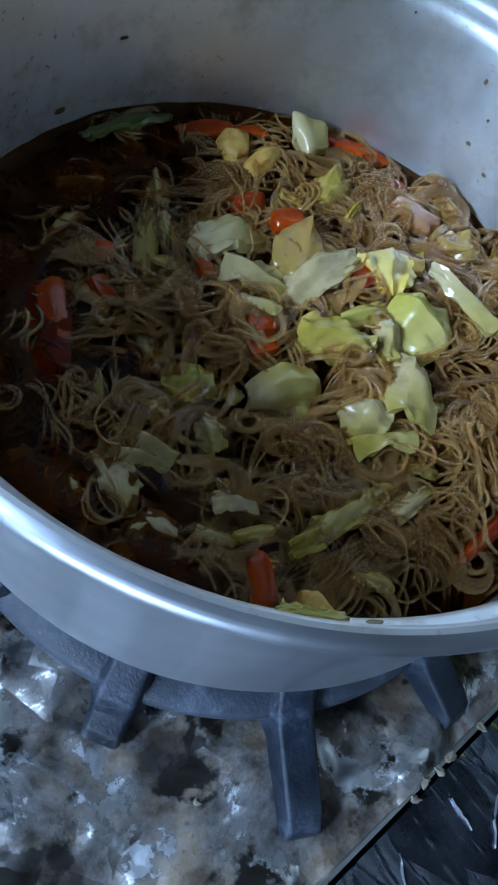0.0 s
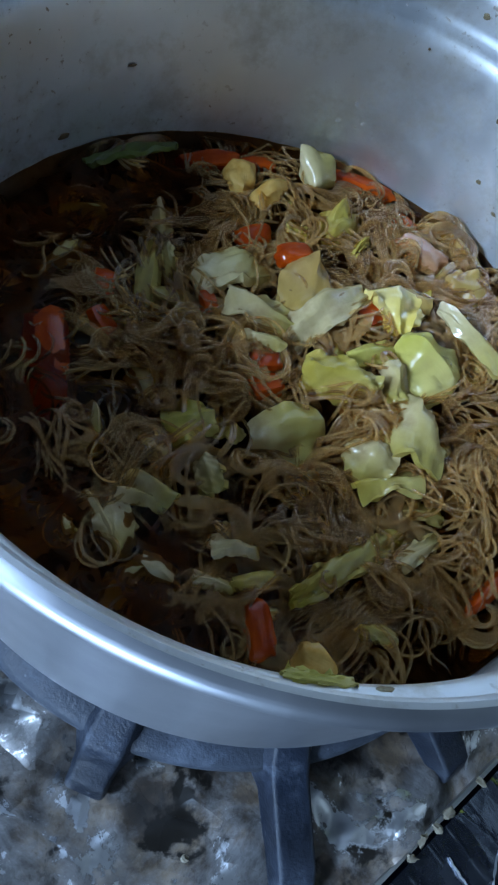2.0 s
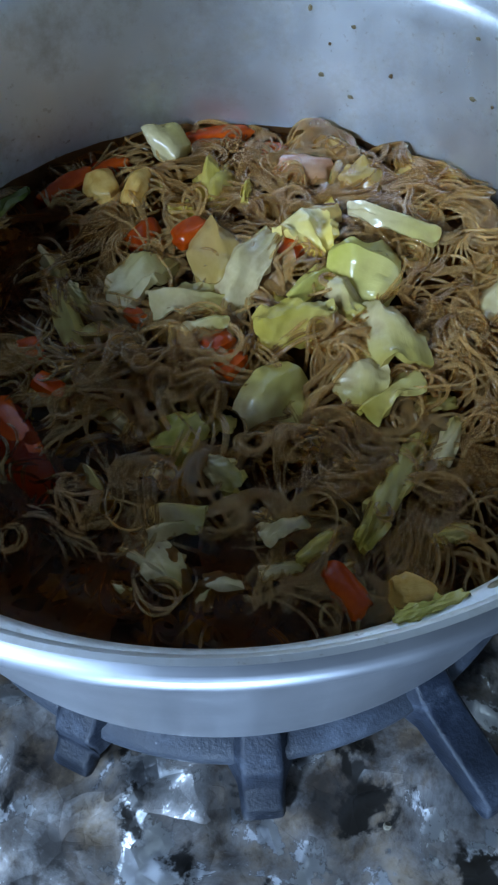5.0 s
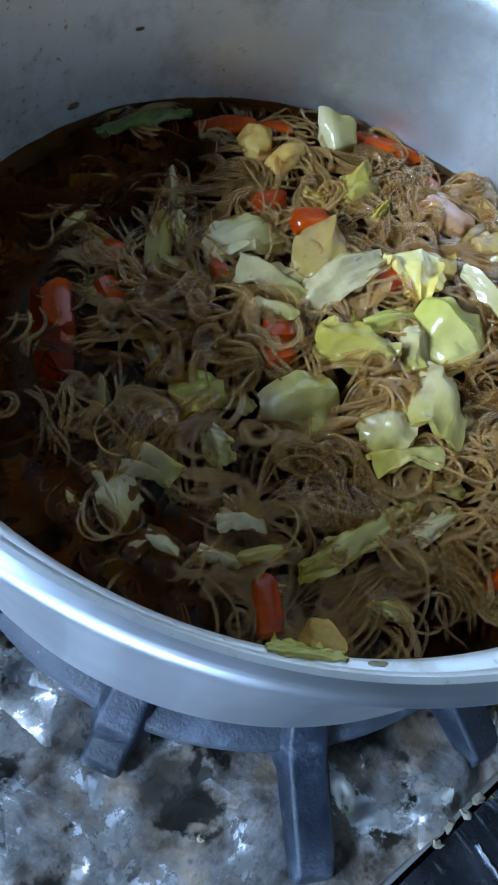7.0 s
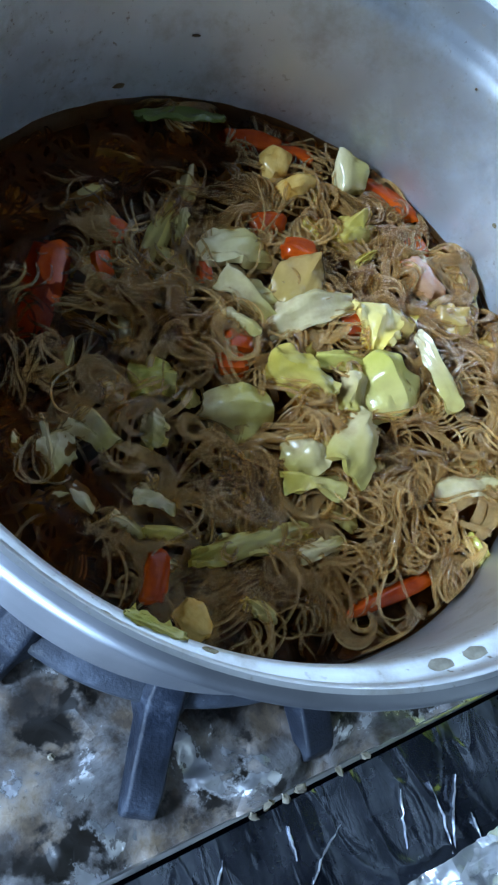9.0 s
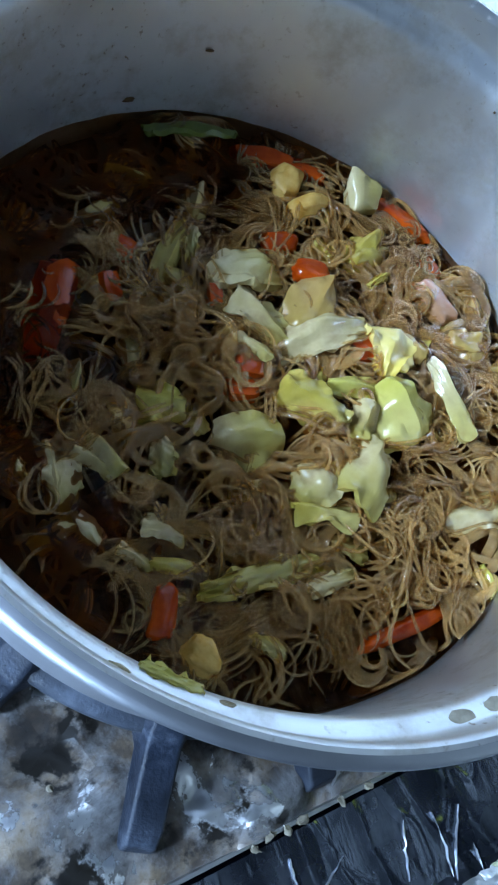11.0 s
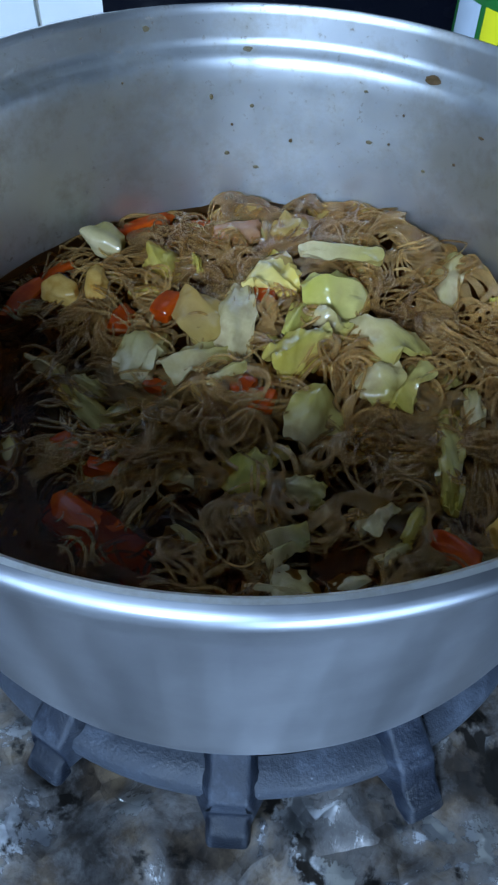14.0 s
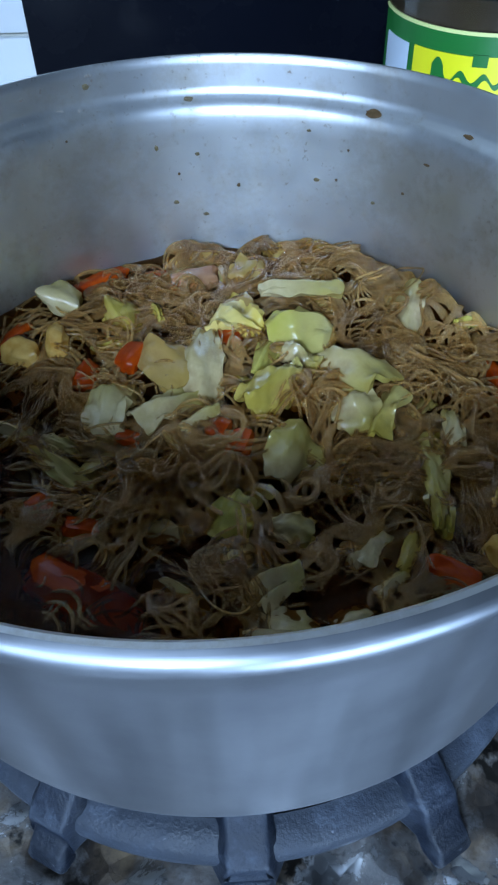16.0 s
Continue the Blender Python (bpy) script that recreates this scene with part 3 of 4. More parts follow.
def tube(verts, faces, path, radius, sides=6):
    base = len(verts)
    n = len(path)
    for k, p in enumerate(path):
        d = (path[min(k + 1, n - 1)] - path[max(k - 1, 0)]).normalized()
        s = d.cross(Vector((0, 0, 1)))
        s = s.normalized() if s.length > 1e-4 else Vector((1, 0, 0))
        u = s.cross(d)
        rr = radius * (0.5 if k in (0, n - 1) else 1.0)
        for q in range(sides):
            a = 2 * math.pi * q / sides
            verts.append(p + rr * (math.cos(a) * s + math.sin(a) * u))
    for k in range(n - 1):
        for q in range(sides):
            faces.append((base + k * sides + q, base + k * sides + (q + 1) % sides, base + (k + 1) * sides + (q + 1) % sides, base + (k + 1) * sides + q))


def bundle(verts, faces, cx, cy, count, steps, radius, arch, heading, sink=0.0):
    """Strands that lie side by side, arch up out of the sauce and curl together."""
    gap = rng.uniform(0.0009, 0.0013)
    side, wave, turn = rng.choice((-1, 1)), rng.uniform(0.0, 0.07), rng.uniform(0, 6.3)
    step = 0.0017
    pulse, phase = rng.uniform(0.8, 2.0) * math.pi, rng.uniform(0, 6.3)
    for s in range(count):
        off = (s - count / 2) * gap + rng.gauss(0, 0.00012 if count > 4 else 0.0008)
        x, y, h = cx - math.sin(heading) * off, cy + math.cos(heading) * off, heading + rng.gauss(0, 0.015 if count > 4 else 0.2)
        n = max(8, int(steps * rng.uniform(0.88, 1.05)))
        bow = side * step / max(radius * (rng.uniform(0.97, 1.04) if count > 4 else rng.uniform(0.7, 1.4)) - side * off, 0.004)
        rise, path = arch * (rng.uniform(0.95, 1.05) if count > 4 else rng.uniform(0.75, 1.25)) * (0.2 + 0.8 * math.exp(-((x - 0.024) ** 2 + (y - 0.034) ** 2) / 0.012)), []
        low = sink + (rng.uniform(-0.0003, 0.0003) if count > 4 else rng.uniform(-0.0012, 0.0008)) - 0.05 * abs(off)
        for k in range(n):
            f = k / (n - 1)
            path.append(Vector((x, y, heap(x, y) + low - 0.0095 + (rise + 0.0085) * math.sin(math.pi * f) ** 0.55)))
            h += bow * (0.45 + 1.15 * math.sin(f * pulse + phase)) + wave * math.sin(k * 0.31 + turn + s * 0.06) + rng.gauss(0, 0.008)
            x, y = x + step * math.cos(h), y + step * math.sin(h)
            r = math.hypot(x, y)
            if r > 0.1365:
                x, y = x * 0.1365 / r, y * 0.1365 / r
        tube(verts, faces, path, rng.uniform(0.00055, 0.00085) * (1.0 if count > 4 else 0.85), 5)


def sheaf(verts, faces, cx, cy, count, steps, radius, arch, heading, sink=0.0):
    """Strands stuck together side by side: a ridged, twisting band."""
    step, gap = 0.0017, rng.uniform(0.0010, 0.0016)
    side, pulse, phase = rng.choice((-1, 1)), rng.uniform(0.8, 2.2) * math.pi, rng.uniform(0, 6.3)
    twist, spin = rng.uniform(0.2, 1.1), rng.uniform(0, 6.3)
    x, y, h = cx, cy, heading
    rise = arch * (0.2 + 0.8 * math.exp(-((x - 0.024) ** 2 + (y - 0.034) ** 2) / 0.012))
    ridges = [rng.uniform(0.00045, 0.00080) for _ in range(count + 1)]
    across = 4 * count + 1
    start = len(verts)
    for k in range(steps):
        f = k / (steps - 1)
        w = count * gap * (0.35 + 0.65 * math.sin(math.pi * f) ** 0.5)
        z = heap(x, y) + sink - 0.0120 + (rise + 0.0110) * math.sin(math.pi * f) ** 0.55
        roll = twist * math.sin(f * 4.0 + spin)
        sx, sy, sz = -math.sin(h) * math.cos(roll), math.cos(h) * math.cos(roll), math.sin(roll)
        ux, uy, uz = math.sin(h) * math.sin(roll), -math.cos(h) * math.sin(roll), math.cos(roll)
        for low_side in (0, 1):
            for q in range(across):
                e = q / (across - 1) - 0.5
                crest = ridges[q // 4] * abs(math.sin(math.pi * q / 4)) - 0.55 * w * e * e
                if low_side:
                    crest = -0.55 * w * e * e - 0.0007 * (1 - 3.6 * e * e)
                verts.append((x + w * e * sx + crest * ux, y + w * e * sy + crest * uy, z + w * e * sz + crest * uz))
        h += side * step / radius * (0.5 + 0.9 * math.sin(f * pulse + phase))
        x, y = x + step * math.cos(h), y + step * math.sin(h)
        r = math.hypot(x, y)
        if r > 0.134:
            x, y = x * 0.134 / r, y * 0.134 / r
    loop = list(range(across)) + list(range(2 * across - 1, across - 1, -1))
    for k in range(steps - 1):
        p, n = start + k * 2 * across, start + (k + 1) * 2 * across
        for a, b in zip(loop, loop[1:] + loop[:1]):
            faces.append((p + a, p + b, n + b, n + a))


def scatter(build, times, reach, few, many, short, long_, tight, wide, low, high, sink=0.0):
    for i in range(times):
        r, a = reach * math.sqrt(rng.random()), rng.uniform(0, 2 * math.pi)
        build(nv, nf, r * math.cos(a), r * math.sin(a), rng.randint(few, many), rng.randint(short, long_), rng.uniform(tight, wide), rng.uniform(low, high), rng.uniform(0, 6.3), sink)


nv, nf = [], []
scatter(sheaf, 230, 0.134, 2, 5, 18, 34, 0.005, 0.011, 0.002, 0.008)
scatter(bundle, 210, 0.1365, 5, 9, 26, 46, 0.006, 0.012, 0.002, 0.009)
scatter(bundle, 110, 0.128, 3, 6, 22, 40, 0.0045, 0.008, 0.005, 0.011, 0.0005)
scatter(bundle, 60, 0.122, 1, 3, 18, 40, 0.004, 0.011, 0.006, 0.013, 0.001)
tagged(raw("glass_noodles", nv, nf, NOODLE), "tangled translucent brown glass noodles, glistening with sauce", "noodles", kind="stuff")


# ---- vegetables ----
def leaf(x, y, turn, length, width, colour, label, lift=0.0095, bend=0.35, curl=0.25, ruffle=0.0007, fold=0.48, thick=0.0022, tilt=0.0, lean=0.0, name="cabbage_piece", category="cabbage", z=None, seed=None, taper=0.0):
    """A cut piece of leaf: an uneven outline, bent along and curled across, with a real thickness."""
    seed = (x * 917 + y * 431) % 50 if seed is None else seed
    nu, nv_ = 20, 14
    length, width = 1.14 * length, 1.16 * width
    top = []
    for j in range(nv_ + 1):
        for i in range(nu + 1):
            u, v = i / nu * 2 - 1, j / nv_ * 2 - 1
            # square to rounded outline
            uu, vv = u * math.sqrt(1 - 0.22 * v * v), v * math.sqrt(1 - 0.22 * u * u)
            edge = max(abs(u), abs(v))
            wob = 1 + 0.15 * edge * noise.noise(Vector((2.2 * uu + seed, 2.2 * vv, seed)))
            px_, py_ = uu * length / 2 * wob, vv * width / 2 * (wob + 0.08 * edge ** 3 * noise.noise(Vector((5 * uu, 5 * vv, seed + 9)))) * (1 + 0.22 * math.sin(2.2 * uu + seed)) * (1 - taper * uu)
            h = -bend * length * 0.5 * uu * uu + curl * width * 0.5 * vv * vv * (1 if int(seed) % 3 else -1)
            h += 0.05 * width * math.exp(-(vv / 0.22) ** 2) * (1 - 0.4 * uu)
            h += fold * width * (0.35 - math.sqrt((vv - 0.25 * math.sin(seed)) ** 2 + 0.05))
            h += 0.24 * width * noise.noise(Vector((1.1 * uu, 1.1 * vv, seed + 3))) + 0.11 * width * noise.noise(Vector((1.6 * uu, 3.4 * vv, seed + 6)))
            h += ruffle * edge * edge * math.sin(9 * uu + 5 * vv + seed) + 0.5 * ruffle * edge * math.sin(15 * uu - 9 * vv)
            top.append(Vector((px_, py_, h)))
    w = nu + 1
    bm = bmesh.new()
    vs = [bm.verts.new(p) for p in top]
    for j in range(nv_):
        for i in range(nu):
            bm.faces.new((vs[j * w + i], vs[j * w + i + 1], vs[(j + 1) * w + i + 1], vs[(j + 1) * w + i]))
    bm.normal_update()
    bmesh.ops.solidify(bm, geom=list(bm.faces), thickness=thick)
    lift *= 0.22 + 0.78 * math.exp(-((x - 0.024) ** 2 + (y - 0.034) ** 2) / 0.013) if z is None else 1.0
    ob = part(name, bm, CABBAGE[colour] if isinstance(colour, str) else colour)
    ob.matrix_world = pose(x, y, (rest(x, y) if z is None else z) + lift, lean, tilt, turn)
    return tagged(ob, label, category, "food in the pot")


def chunk(x, y, turn, length, width, height, material, label, category, name, lift=0.002, tilt=0.0, lean=0.0, bow=0.0, lump=0.10, power=0.42, z=None, taper=0.0):
    """A solid cut piece: a rounded block, lumpy and slightly bowed."""
    bm = bmesh.new()
    bmesh.ops.create_cube(bm, size=2.0)
    bmesh.ops.subdivide_edges(bm, edges=list(bm.edges), cuts=5, use_grid_fill=True)
    seed = (x * 517 + y * 231) % 40
    for v in bm.verts:
        p = v.co.copy()
        s = p.normalized()
        p = p.lerp(s * 1.15, power)
        p *= 1 + lump * noise.noise(Vector((p.x * 1.3 + seed, p.y * 1.3, p.z * 1.3)))
        v.co = Vector((p.x * length / 2, p.y * width / 2 * (1 - taper * p.x) + bow * p.x * p.x * length, p.z * height / 2 * (1 - 0.6 * taper * p.x)))
    ob = part(name, bm, material)
    ob.matrix_world = pose(x, y, (rest(x, y) if z is None else z) + lift, lean, tilt, turn)
    return tagged(ob, label, category, "food in the pot")


def carrot(x, y, turn, length, width, height=0.007, **k):
    return chunk(x, y, turn, length, width, height, CARROT, k.pop("label", "cooked orange carrot slice among the noodles"), "carrot", "carrot_piece", power=0.64, lump=0.22, lift=k.pop("lift", 0.0028 if (x - 0.024) ** 2 + (y - 0.034) ** 2 < 0.008 else 0.0010), **k)


leaf(-0.071, -0.007, -39, 0.063, 0.009, "yellowgreen", "yellow-green cabbage leaf among the noodles", tilt=-7, lean=-8)
leaf(-0.066, -0.004, -26, 0.018, 0.0045, "white", "thick white cabbage rib among the noodles", lift=0.0105, bend=0.28, curl=0.55, fold=0.42, thick=0.0017, tilt=1, lean=18, taper=0.35)
leaf(-0.047, 0.016, 80, 0.033, 0.0134, "white", "thick white cabbage rib among the noodles", lift=0.0105, bend=0.28, curl=0.55, fold=0.42, thick=0.0038, tilt=9, lean=-20, taper=0.35)
leaf(-0.022, 0.012, 29, 0.028, 0.016, "pale", "pale green stewed cabbage leaf among the noodles", thick=0.0012, bend=0.2, tilt=3, lean=-2)
leaf(-0.008, -0.000, 39, 0.016, 0.0062, "white", "thick white cabbage rib among the noodles", lift=0.0105, bend=0.28, curl=0.55, fold=0.42, thick=0.0021, tilt=-4, lean=10, taper=0.03)
leaf(-0.024, 0.039, -48, 0.031, 0.017, "tan", "limp sauce-stained cabbage leaf among the noodles", tilt=-2, lean=-7)
leaf(-0.008, 0.037, 90, 0.039, 0.014, "pale", "pale green stewed cabbage leaf among the noodles", tilt=-7, lean=-7)
leaf(0.009, 0.062, -36, 0.021, 0.0162, "yellow", "glossy yellow cabbage piece on the noodles", lift=0.0105, bend=0.28, curl=0.55, fold=0.42, thick=0.0038, tilt=6, lean=4, taper=0.35)
leaf(0.004, 0.077, 38, 0.018, 0.010, "tan", "limp sauce-stained cabbage leaf among the noodles", tilt=-12, lean=-6)
leaf(0.037, 0.081, 8, 0.036, 0.0085, "white", "thick white cabbage rib among the noodles", lift=0.0150, bend=0.10, curl=0.5, fold=0.40, thick=0.0036, tilt=5, lean=-16, taper=-0.3)
leaf(0.021, 0.044, 74, 0.029, 0.009, "green", "bright green cabbage leaf on the noodles", tilt=13, lean=1)
leaf(0.036, 0.055, 12, 0.027, 0.023, "green", "bright green cabbage leaf on the noodles", lift=0.0125, bend=0.4, curl=0.2, fold=0.28, thick=0.0026, tilt=4, lean=10)
leaf(0.036, 0.037, -29, 0.016, 0.014, "pale", "pale green stewed cabbage leaf among the noodles", thick=0.0012, bend=0.2, tilt=8, lean=11)
leaf(0.023, 0.015, 40, 0.028, 0.014, "yellowgreen", "yellow-green cabbage leaf among the noodles", ruffle=0.0022, bend=0.15, tilt=-2, lean=12)
leaf(0.0555, 0.027, -55, 0.030, 0.020, "pale", "pale green stewed cabbage leaf among the noodles", lift=0.0130, bend=0.22, curl=0.3, fold=0.2, thick=0.0024, tilt=-10, lean=7)
leaf(0.065, 0.004, 64, 0.024, 0.015, "yellowgreen", "yellow-green cabbage leaf among the noodles", tilt=-11, lean=-14)
leaf(0.030, -0.017, 72, 0.026, 0.018, "pale", "pale green stewed cabbage leaf among the noodles", tilt=-10, lean=15)
leaf(0.004, -0.044, 68, 0.017, 0.015, "green", "bright green cabbage leaf on the noodles", tilt=-8, lean=0)
leaf(0.026, -0.052, -15, 0.014, 0.0072, "pale", "pale green stewed cabbage leaf among the noodles", lift=0.0105, bend=0.28, curl=0.55, fold=0.42, thick=0.0025, tilt=3, lean=20, taper=-0.05)
leaf(0.026, -0.091, -20, 0.018, 0.011, "pale", "pale green stewed cabbage leaf among the noodles", tilt=12, lean=8)
leaf(0.016, -0.104, -17, 0.010, 0.0045, "white", "thick white cabbage rib among the noodles", lift=0.0105, bend=0.28, curl=0.55, fold=0.42, thick=0.0017, tilt=8, lean=2, taper=-0.06)
leaf(0.041, -0.092, 85, 0.012, 0.008, "pale", "pale green stewed cabbage leaf among the noodles", tilt=-7, lean=5)
leaf(0.053, -0.059, 55, 0.016, 0.011, "pale", "pale green stewed cabbage leaf among the noodles", tilt=7, lean=-15)
leaf(0.061, -0.072, 41, 0.015, 0.007, "pale", "pale green stewed cabbage leaf among the noodles", tilt=13, lean=1)
leaf(0.082, -0.028, 85, 0.049, 0.008, "yellowgreen", "yellow-green cabbage leaf among the noodles", ruffle=0.0022, bend=0.15, tilt=5, lean=-6)
leaf(0.094, -0.002, 88, 0.022, 0.006, "pale", "pale green stewed cabbage leaf among the noodles", tilt=8, lean=4)
leaf(0.020, -0.075, 40, 0.017, 0.008, "pale", "pale green stewed cabbage leaf among the noodles", thick=0.0012, bend=0.2, tilt=3, lean=-10)
leaf(-0.045, 0.086, 100, 0.027, 0.010, "yellowgreen", "yellow-green cabbage leaf among the noodles", tilt=8, lean=-3)
leaf(-0.031, 0.081, 109, 0.014, 0.004, "yellowgreen", "yellow-green cabbage leaf among the noodles", tilt=6, lean=1)
leaf(-0.012, 0.127, 5, 0.041, 0.010, "tan", "limp sauce-stained cabbage leaf among the noodles", tilt=-5, lean=-9)
leaf(0.013, 0.105, 25, 0.017, 0.016, "tan", "limp sauce-stained cabbage leaf among the noodles", tilt=-12, lean=14)
chunk(-0.013, 0.104, 17, 0.023, 0.013, 0.008, PINK, "pinkish cooked onion piece on the noodles", "onion", "onion_piece", power=0.8, lump=0.4)
chunk(-0.078, 0.094, 78, 0.018, 0.019, 0.011, CABBAGE["white"], "white onion petal standing by the pot wall", "onion", "onion_piece", lift=0.0055, lean=24, tilt=12, power=0.8, lump=0.3, taper=0.2)
chunk(-0.091, 0.057, -38, 0.019, 0.013, 0.010, GARLIC, "golden fried garlic clove on the noodles", "garlic", "garlic_clove", lift=0.004, power=0.9, lump=0.45, taper=0.25)
chunk(-0.076, 0.062, 95, 0.019, 0.009, 0.010, GARLIC, "golden fried garlic clove on the noodles", "garlic", "garlic_clove", lift=0.004, power=0.9, lump=0.45, taper=0.25)
# Green leaf in the pot wall's shadow; the shadow is in its darker tone.
leaf(-0.129, 0.020, 82, 0.043, 0.008, "dark", "green leaf strip against the pot wall, its shade put into the colour", bend=0.1, lean=-50)
leaf(-0.110, -0.014, 60, 0.022, 0.023, "green", "bright green cabbage leaf on the noodles", tilt=13, lean=14)
leaf(-0.089, -0.042, 97, 0.024, 0.008, "pale", "pale green stewed cabbage leaf among the noodles", tilt=-12, lean=6)
leaf(0.105, -0.096, 46, 0.016, 0.004, "green", "small green leaf scrap stuck on the pot ledge", z=RIM - 0.0215, lift=0.002, bend=0.1, thick=0.002)
chunk(0.102, -0.062, 26, 0.014, 0.011, 0.010, GARLIC, "golden fried garlic clove on the noodles", "garlic", "garlic_clove", lift=0.004, power=0.9, lump=0.45, taper=0.25)
leaf(0.107, -0.036, 42, 0.014, 0.005, "yellowgreen", "yellow-green cabbage leaf among the noodles", tilt=11, lean=-12)
carrot(-0.060, 0.040, 80, 0.017, 0.010, tilt=1, lean=13)
carrot(-0.040, 0.045, 65, 0.016, 0.011, tilt=-8, lean=-15)
carrot(0.004, 0.053, 96, 0.012, 0.011, tilt=-3, lean=-2)
carrot(-0.001, -0.003, 72, 0.013, 0.010, tilt=12, lean=-2)
carrot(0.008, -0.010, 71, 0.013, 0.010, tilt=-9, lean=-14)
carrot(-0.049, -0.0725, -29, 0.047, 0.018, height=0.009, tilt=4, lean=4, lift=0.0009)
carrot(-0.052, -0.046, -3, 0.013, 0.008, tilt=12, lean=-14)
carrot(-0.038, -0.004, 75, 0.006, 0.010, tilt=0, lean=7)
carrot(0.082, -0.070, -29, 0.019, 0.010, tilt=6, lean=-5)
carrot(0.120, 0.023, 92, 0.046, 0.006, tilt=5, lean=13)
carrot(-0.110, 0.053, 66, 0.031, 0.010, tilt=-4, lean=1)
carrot(-0.100, 0.074, 51, 0.021, 0.010, tilt=-5, lean=-14)
carrot(-0.064, 0.114, 34, 0.032, 0.011, tilt=-3, lean=-15)
carrot(-0.035, 0.116, 2, 0.017, 0.012, tilt=-10, lean=-12)
carrot(-0.069, -0.033, 57, 0.009, 0.010, tilt=7, lean=2)
leaf(0.086, 0.075, 76, 0.032, 0.020, "pale", "pale green stewed cabbage leaf among the noodles", tilt=-13, lean=-4)
leaf(0.116, 0.067, 2, 0.013, 0.008, "green", "bright green cabbage leaf on the noodles", tilt=-1, lean=2)
leaf(0.021, -0.091, -7, 0.025, 0.010, "pale", "pale green stewed cabbage leaf among the noodles", tilt=5, lean=0)
leaf(0.018, -0.070, 24, 0.018, 0.010, "pale", "pale green stewed cabbage leaf among the noodles", tilt=-10, lean=-14)
leaf(0.056, 0.002, -60, 0.016, 0.015, "pale", "pale green stewed cabbage leaf among the noodles", tilt=13, lean=5)
leaf(-0.089, 0.009, -33, 0.021, 0.010, "pale", "pale green stewed cabbage leaf among the noodles", tilt=-4, lean=7)
leaf(0.029, 0.127, -56, 0.016, 0.013, "tan", "limp sauce-stained cabbage leaf among the noodles", tilt=-10, lean=8)
leaf(0.048, 0.124, -26, 0.021, 0.017, "tan", "limp sauce-stained cabbage leaf among the noodles", tilt=-2, lean=13)
leaf(0.050, -0.087, 16, 0.023, 0.010, "pale", "pale green stewed cabbage leaf among the noodles", tilt=13, lean=8)
leaf(-0.013, -0.073, -28, 0.020, 0.009, "pale", "pale green stewed cabbage leaf among the noodles", tilt=6, lean=-10)
leaf(-0.051, 0.081, -59, 0.028, 0.010, "yellowgreen", "yellow-green cabbage leaf among the noodles", tilt=5, lean=16)

shred = random.Random(21)
for i in range(64):
    r, a = 0.128 * math.sqrt(shred.random()), shred.uniform(0, 2 * math.pi)
    tone = shred.choice(("tan", "tan", "pale", "yellowgreen"))
    leaf(r * math.cos(a), r * math.sin(a), shred.uniform(0, 360), shred.uniform(0.012, 0.024), shred.uniform(0.004, 0.010), tone,
         "limp shred of stewed cabbage sunk among the noodles", lift=shred.uniform(0.0005, 0.004), tilt=shred.uniform(-20, 20), lean=shred.uniform(-25, 25), thick=0.0011)

# ---- bottle ----
jar = tagged(new("vinegar_jar"), "clear glass jar of brown liquid with green and yellow label", "jar")
jar.location = (0.151, 0.25, 0.0)
R = 0.055
jar_glass = part("glass", lathe([(0.0, 0.001), (R - 0.006, 0.001), (R, 0.007), (R, 0.235), (R - 0.004, 0.250), (R - 0.02, 0.272), (0.026, 0.285), (0.024, 0.31), (0.026, 0.315)], 72), GLASS, jar)
jar_glass.visible_shadow = False
part("contents", lathe([(0.0, 0.004), (R - 0.003, 0.004), (R - 0.003, 0.196), (0.0, 0.196)], 64), LIQUID, jar, "dark brown liquid")
part("cap", lathe([(0.0, 0.336), (0.028, 0.336), (0.030, 0.333), (0.030, 0.312), (0.027, 0.312)], 48), PAPER_GREEN, jar)
LABEL_TOP = 0.182


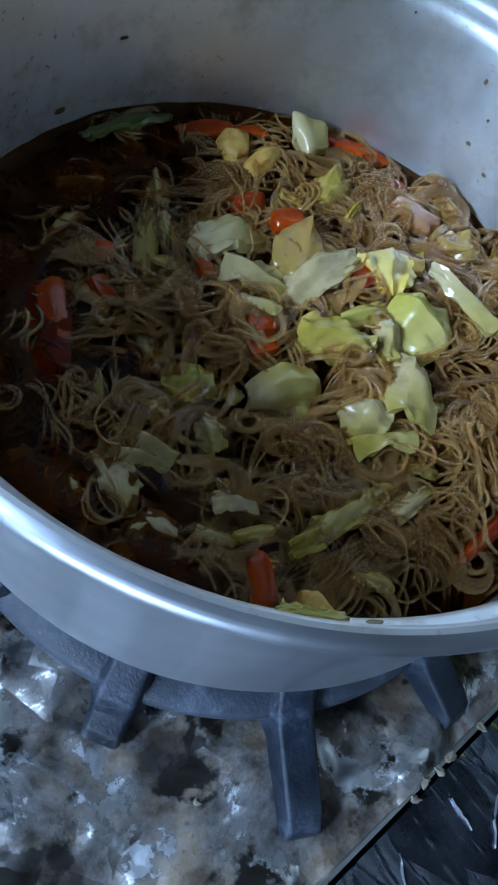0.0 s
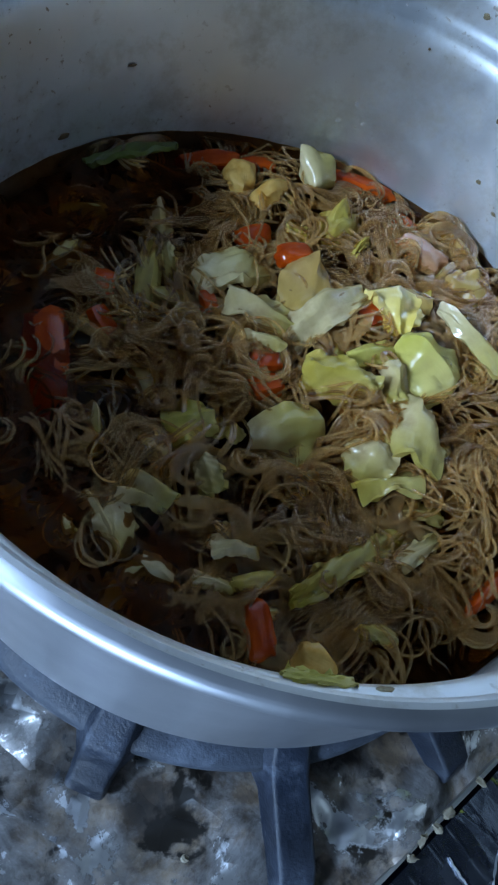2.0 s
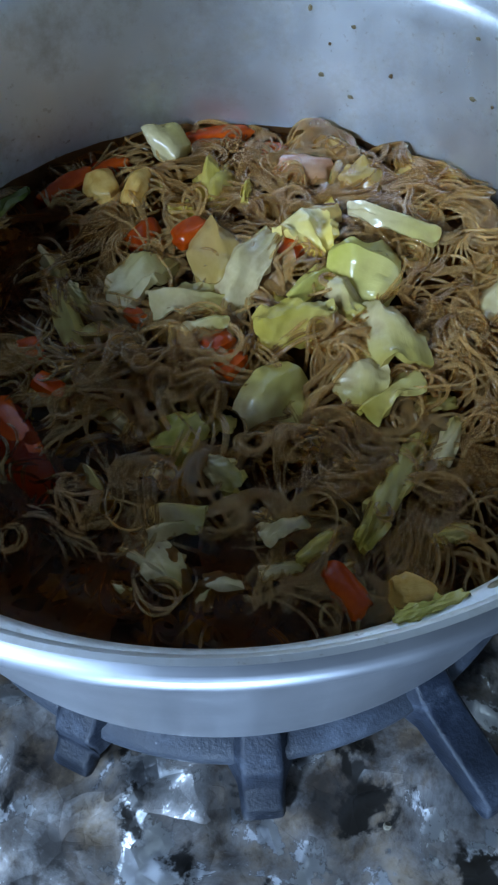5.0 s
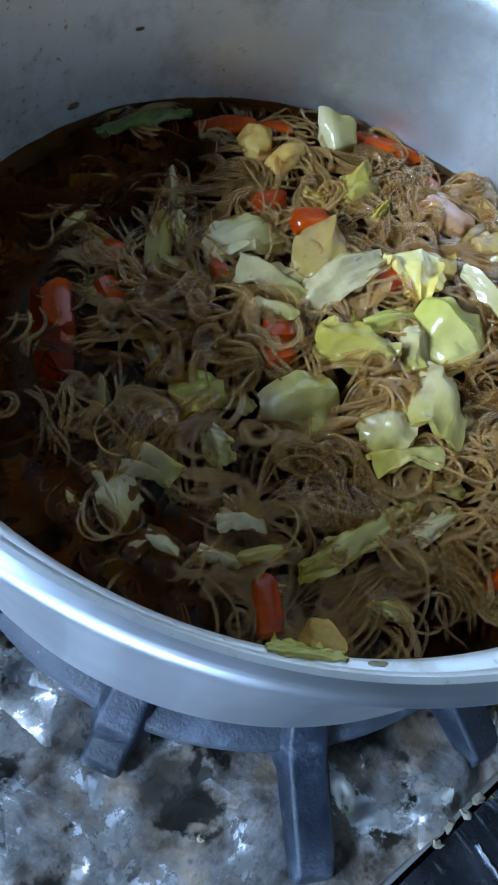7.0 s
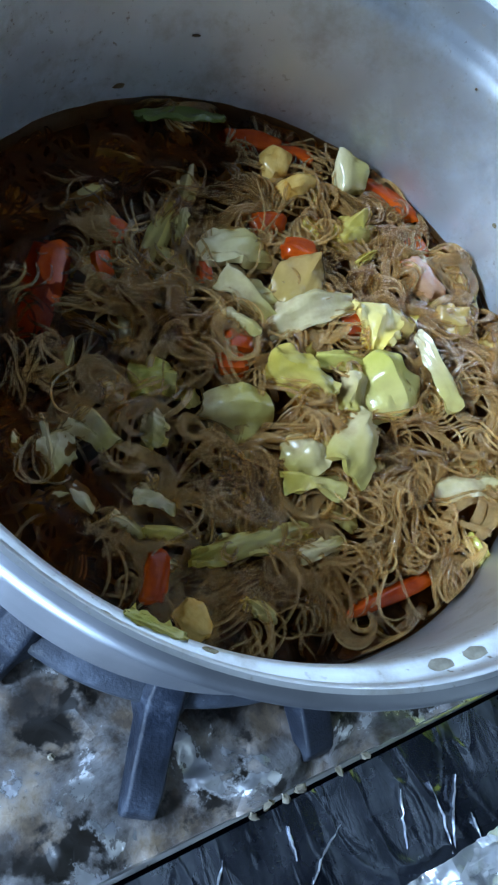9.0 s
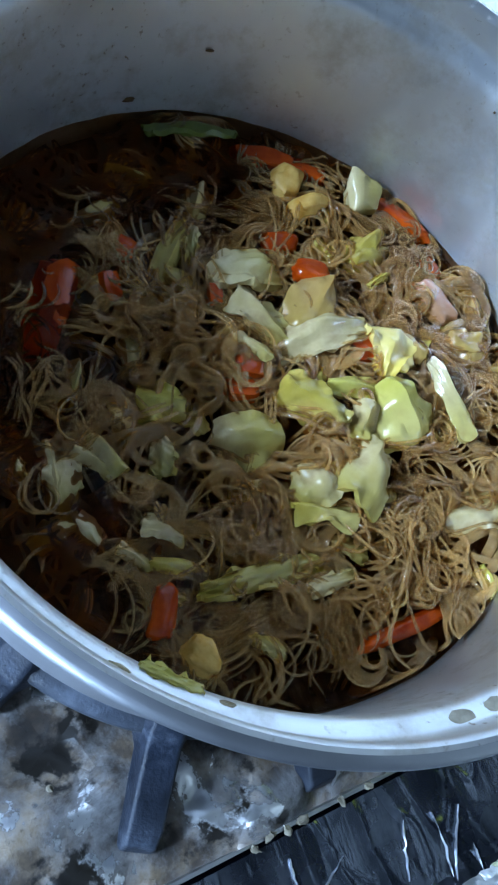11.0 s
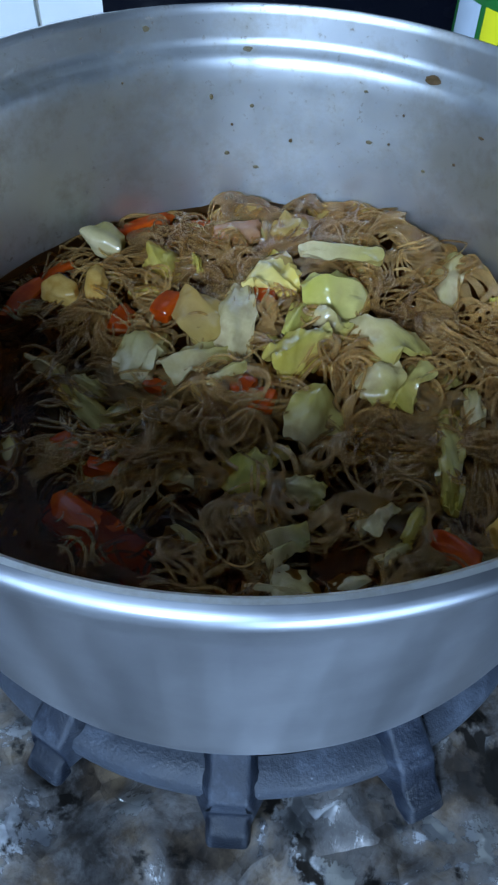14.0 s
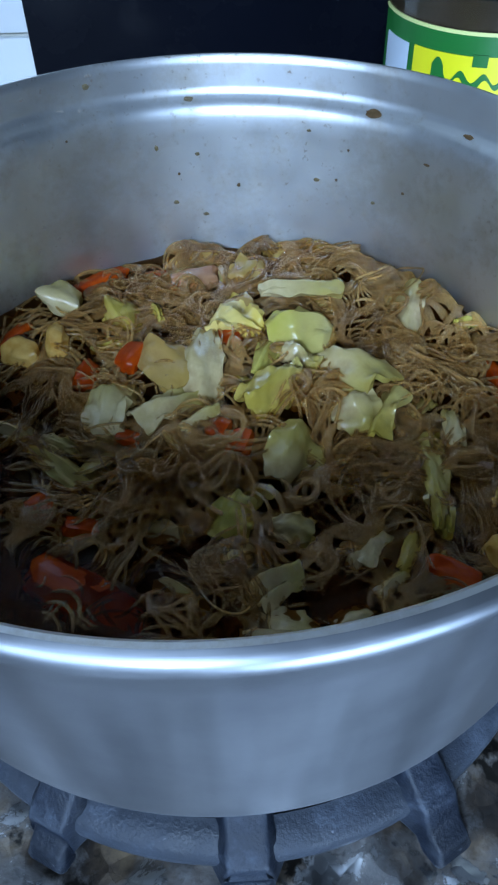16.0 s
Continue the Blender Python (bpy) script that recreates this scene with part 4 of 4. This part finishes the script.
def wrap(name, deg0, deg1, z0, z1, proud, material, parent, label=""):
    n = 40
    prof = [(R + 0.0002, z0), (R + proud, z0), (R + proud, z1), (R + 0.0002, z1)]
    return part(name, lathe(prof, n, radians(deg0), radians(deg1)), material, parent, label)


sleeve = wrap("label_sleeve", -180, 0, 0.05, LABEL_TOP, 0.0006, PAPER_GREEN, jar, "green paper label")
wrap("label_border", -180, 0, LABEL_TOP - 0.0016, LABEL_TOP + 0.0002, 0.0009, PAPER_PALE, sleeve)
wrap("label_panel", -144, -40, 0.07, LABEL_TOP - 0.0115, 0.0011, PAPER_YELLOW, sleeve, "yellow label panel")
wrap("label_flank", -172, -148, 0.06, LABEL_TOP - 0.012, 0.0011, PAPER_GREY, sleeve)

bm = bmesh.new()
cols = []
for i in range(61):
    f = i / 60
    a = radians(-131 + 56 * f)
    zc = LABEL_TOP - 0.024 + 0.0032 * math.sin(f * 27) + 0.001 * math.sin(f * 11)
    w = 0.0022 + 0.0012 * math.sin(f * 17 + 1) + (0.003 if f < 0.12 else 0.0)
    cols.append([bm.verts.new(((R + d) * math.cos(a), (R + d) * math.sin(a), zc + s * w)) for d, s in ((0.0011, -1), (0.0015, -1), (0.0015, 1), (0.0011, 1))])
for p, q in zip(cols, cols[1:]):
    for k in range(3):
        bm.faces.new((p[k], q[k], q[k + 1], p[k + 1]))
part("logo_band", bm, PAPER_GREEN, sleeve, "wavy dark green mark")
wrap("logo_leaf", -109, -101, LABEL_TOP - 0.0165, LABEL_TOP - 0.0105, 0.0014, PAPER_GREEN, sleeve)

# ---- tiles and black panel on the north wall ----
bm = bmesh.new()
box(bm, -0.141, 0.75, 0.385, 0.402, -0.05, 1.05, 0.003)
tagged(part("black_panel", bm, BLACK), "black glass splash panel standing against the tiles", "panel", kind="structure")
bm = bmesh.new()
box(bm, 0.0, 0.198, -0.006, 0.0, 0.0, 0.198, 0.0012)
first = part("tile", bm, TILE, north)
first.location = (-0.60, ROOM_Y1, 0.119)
for i in range(-3, 6):
    for j in range(-1, 4):
        if (i, j) != (0, 0):
            t_ = new("tile", first.data)
            t_.parent = north
            t_.location = (-0.60 + 0.2015 * i, ROOM_Y1, 0.119 + 0.2015 * j)
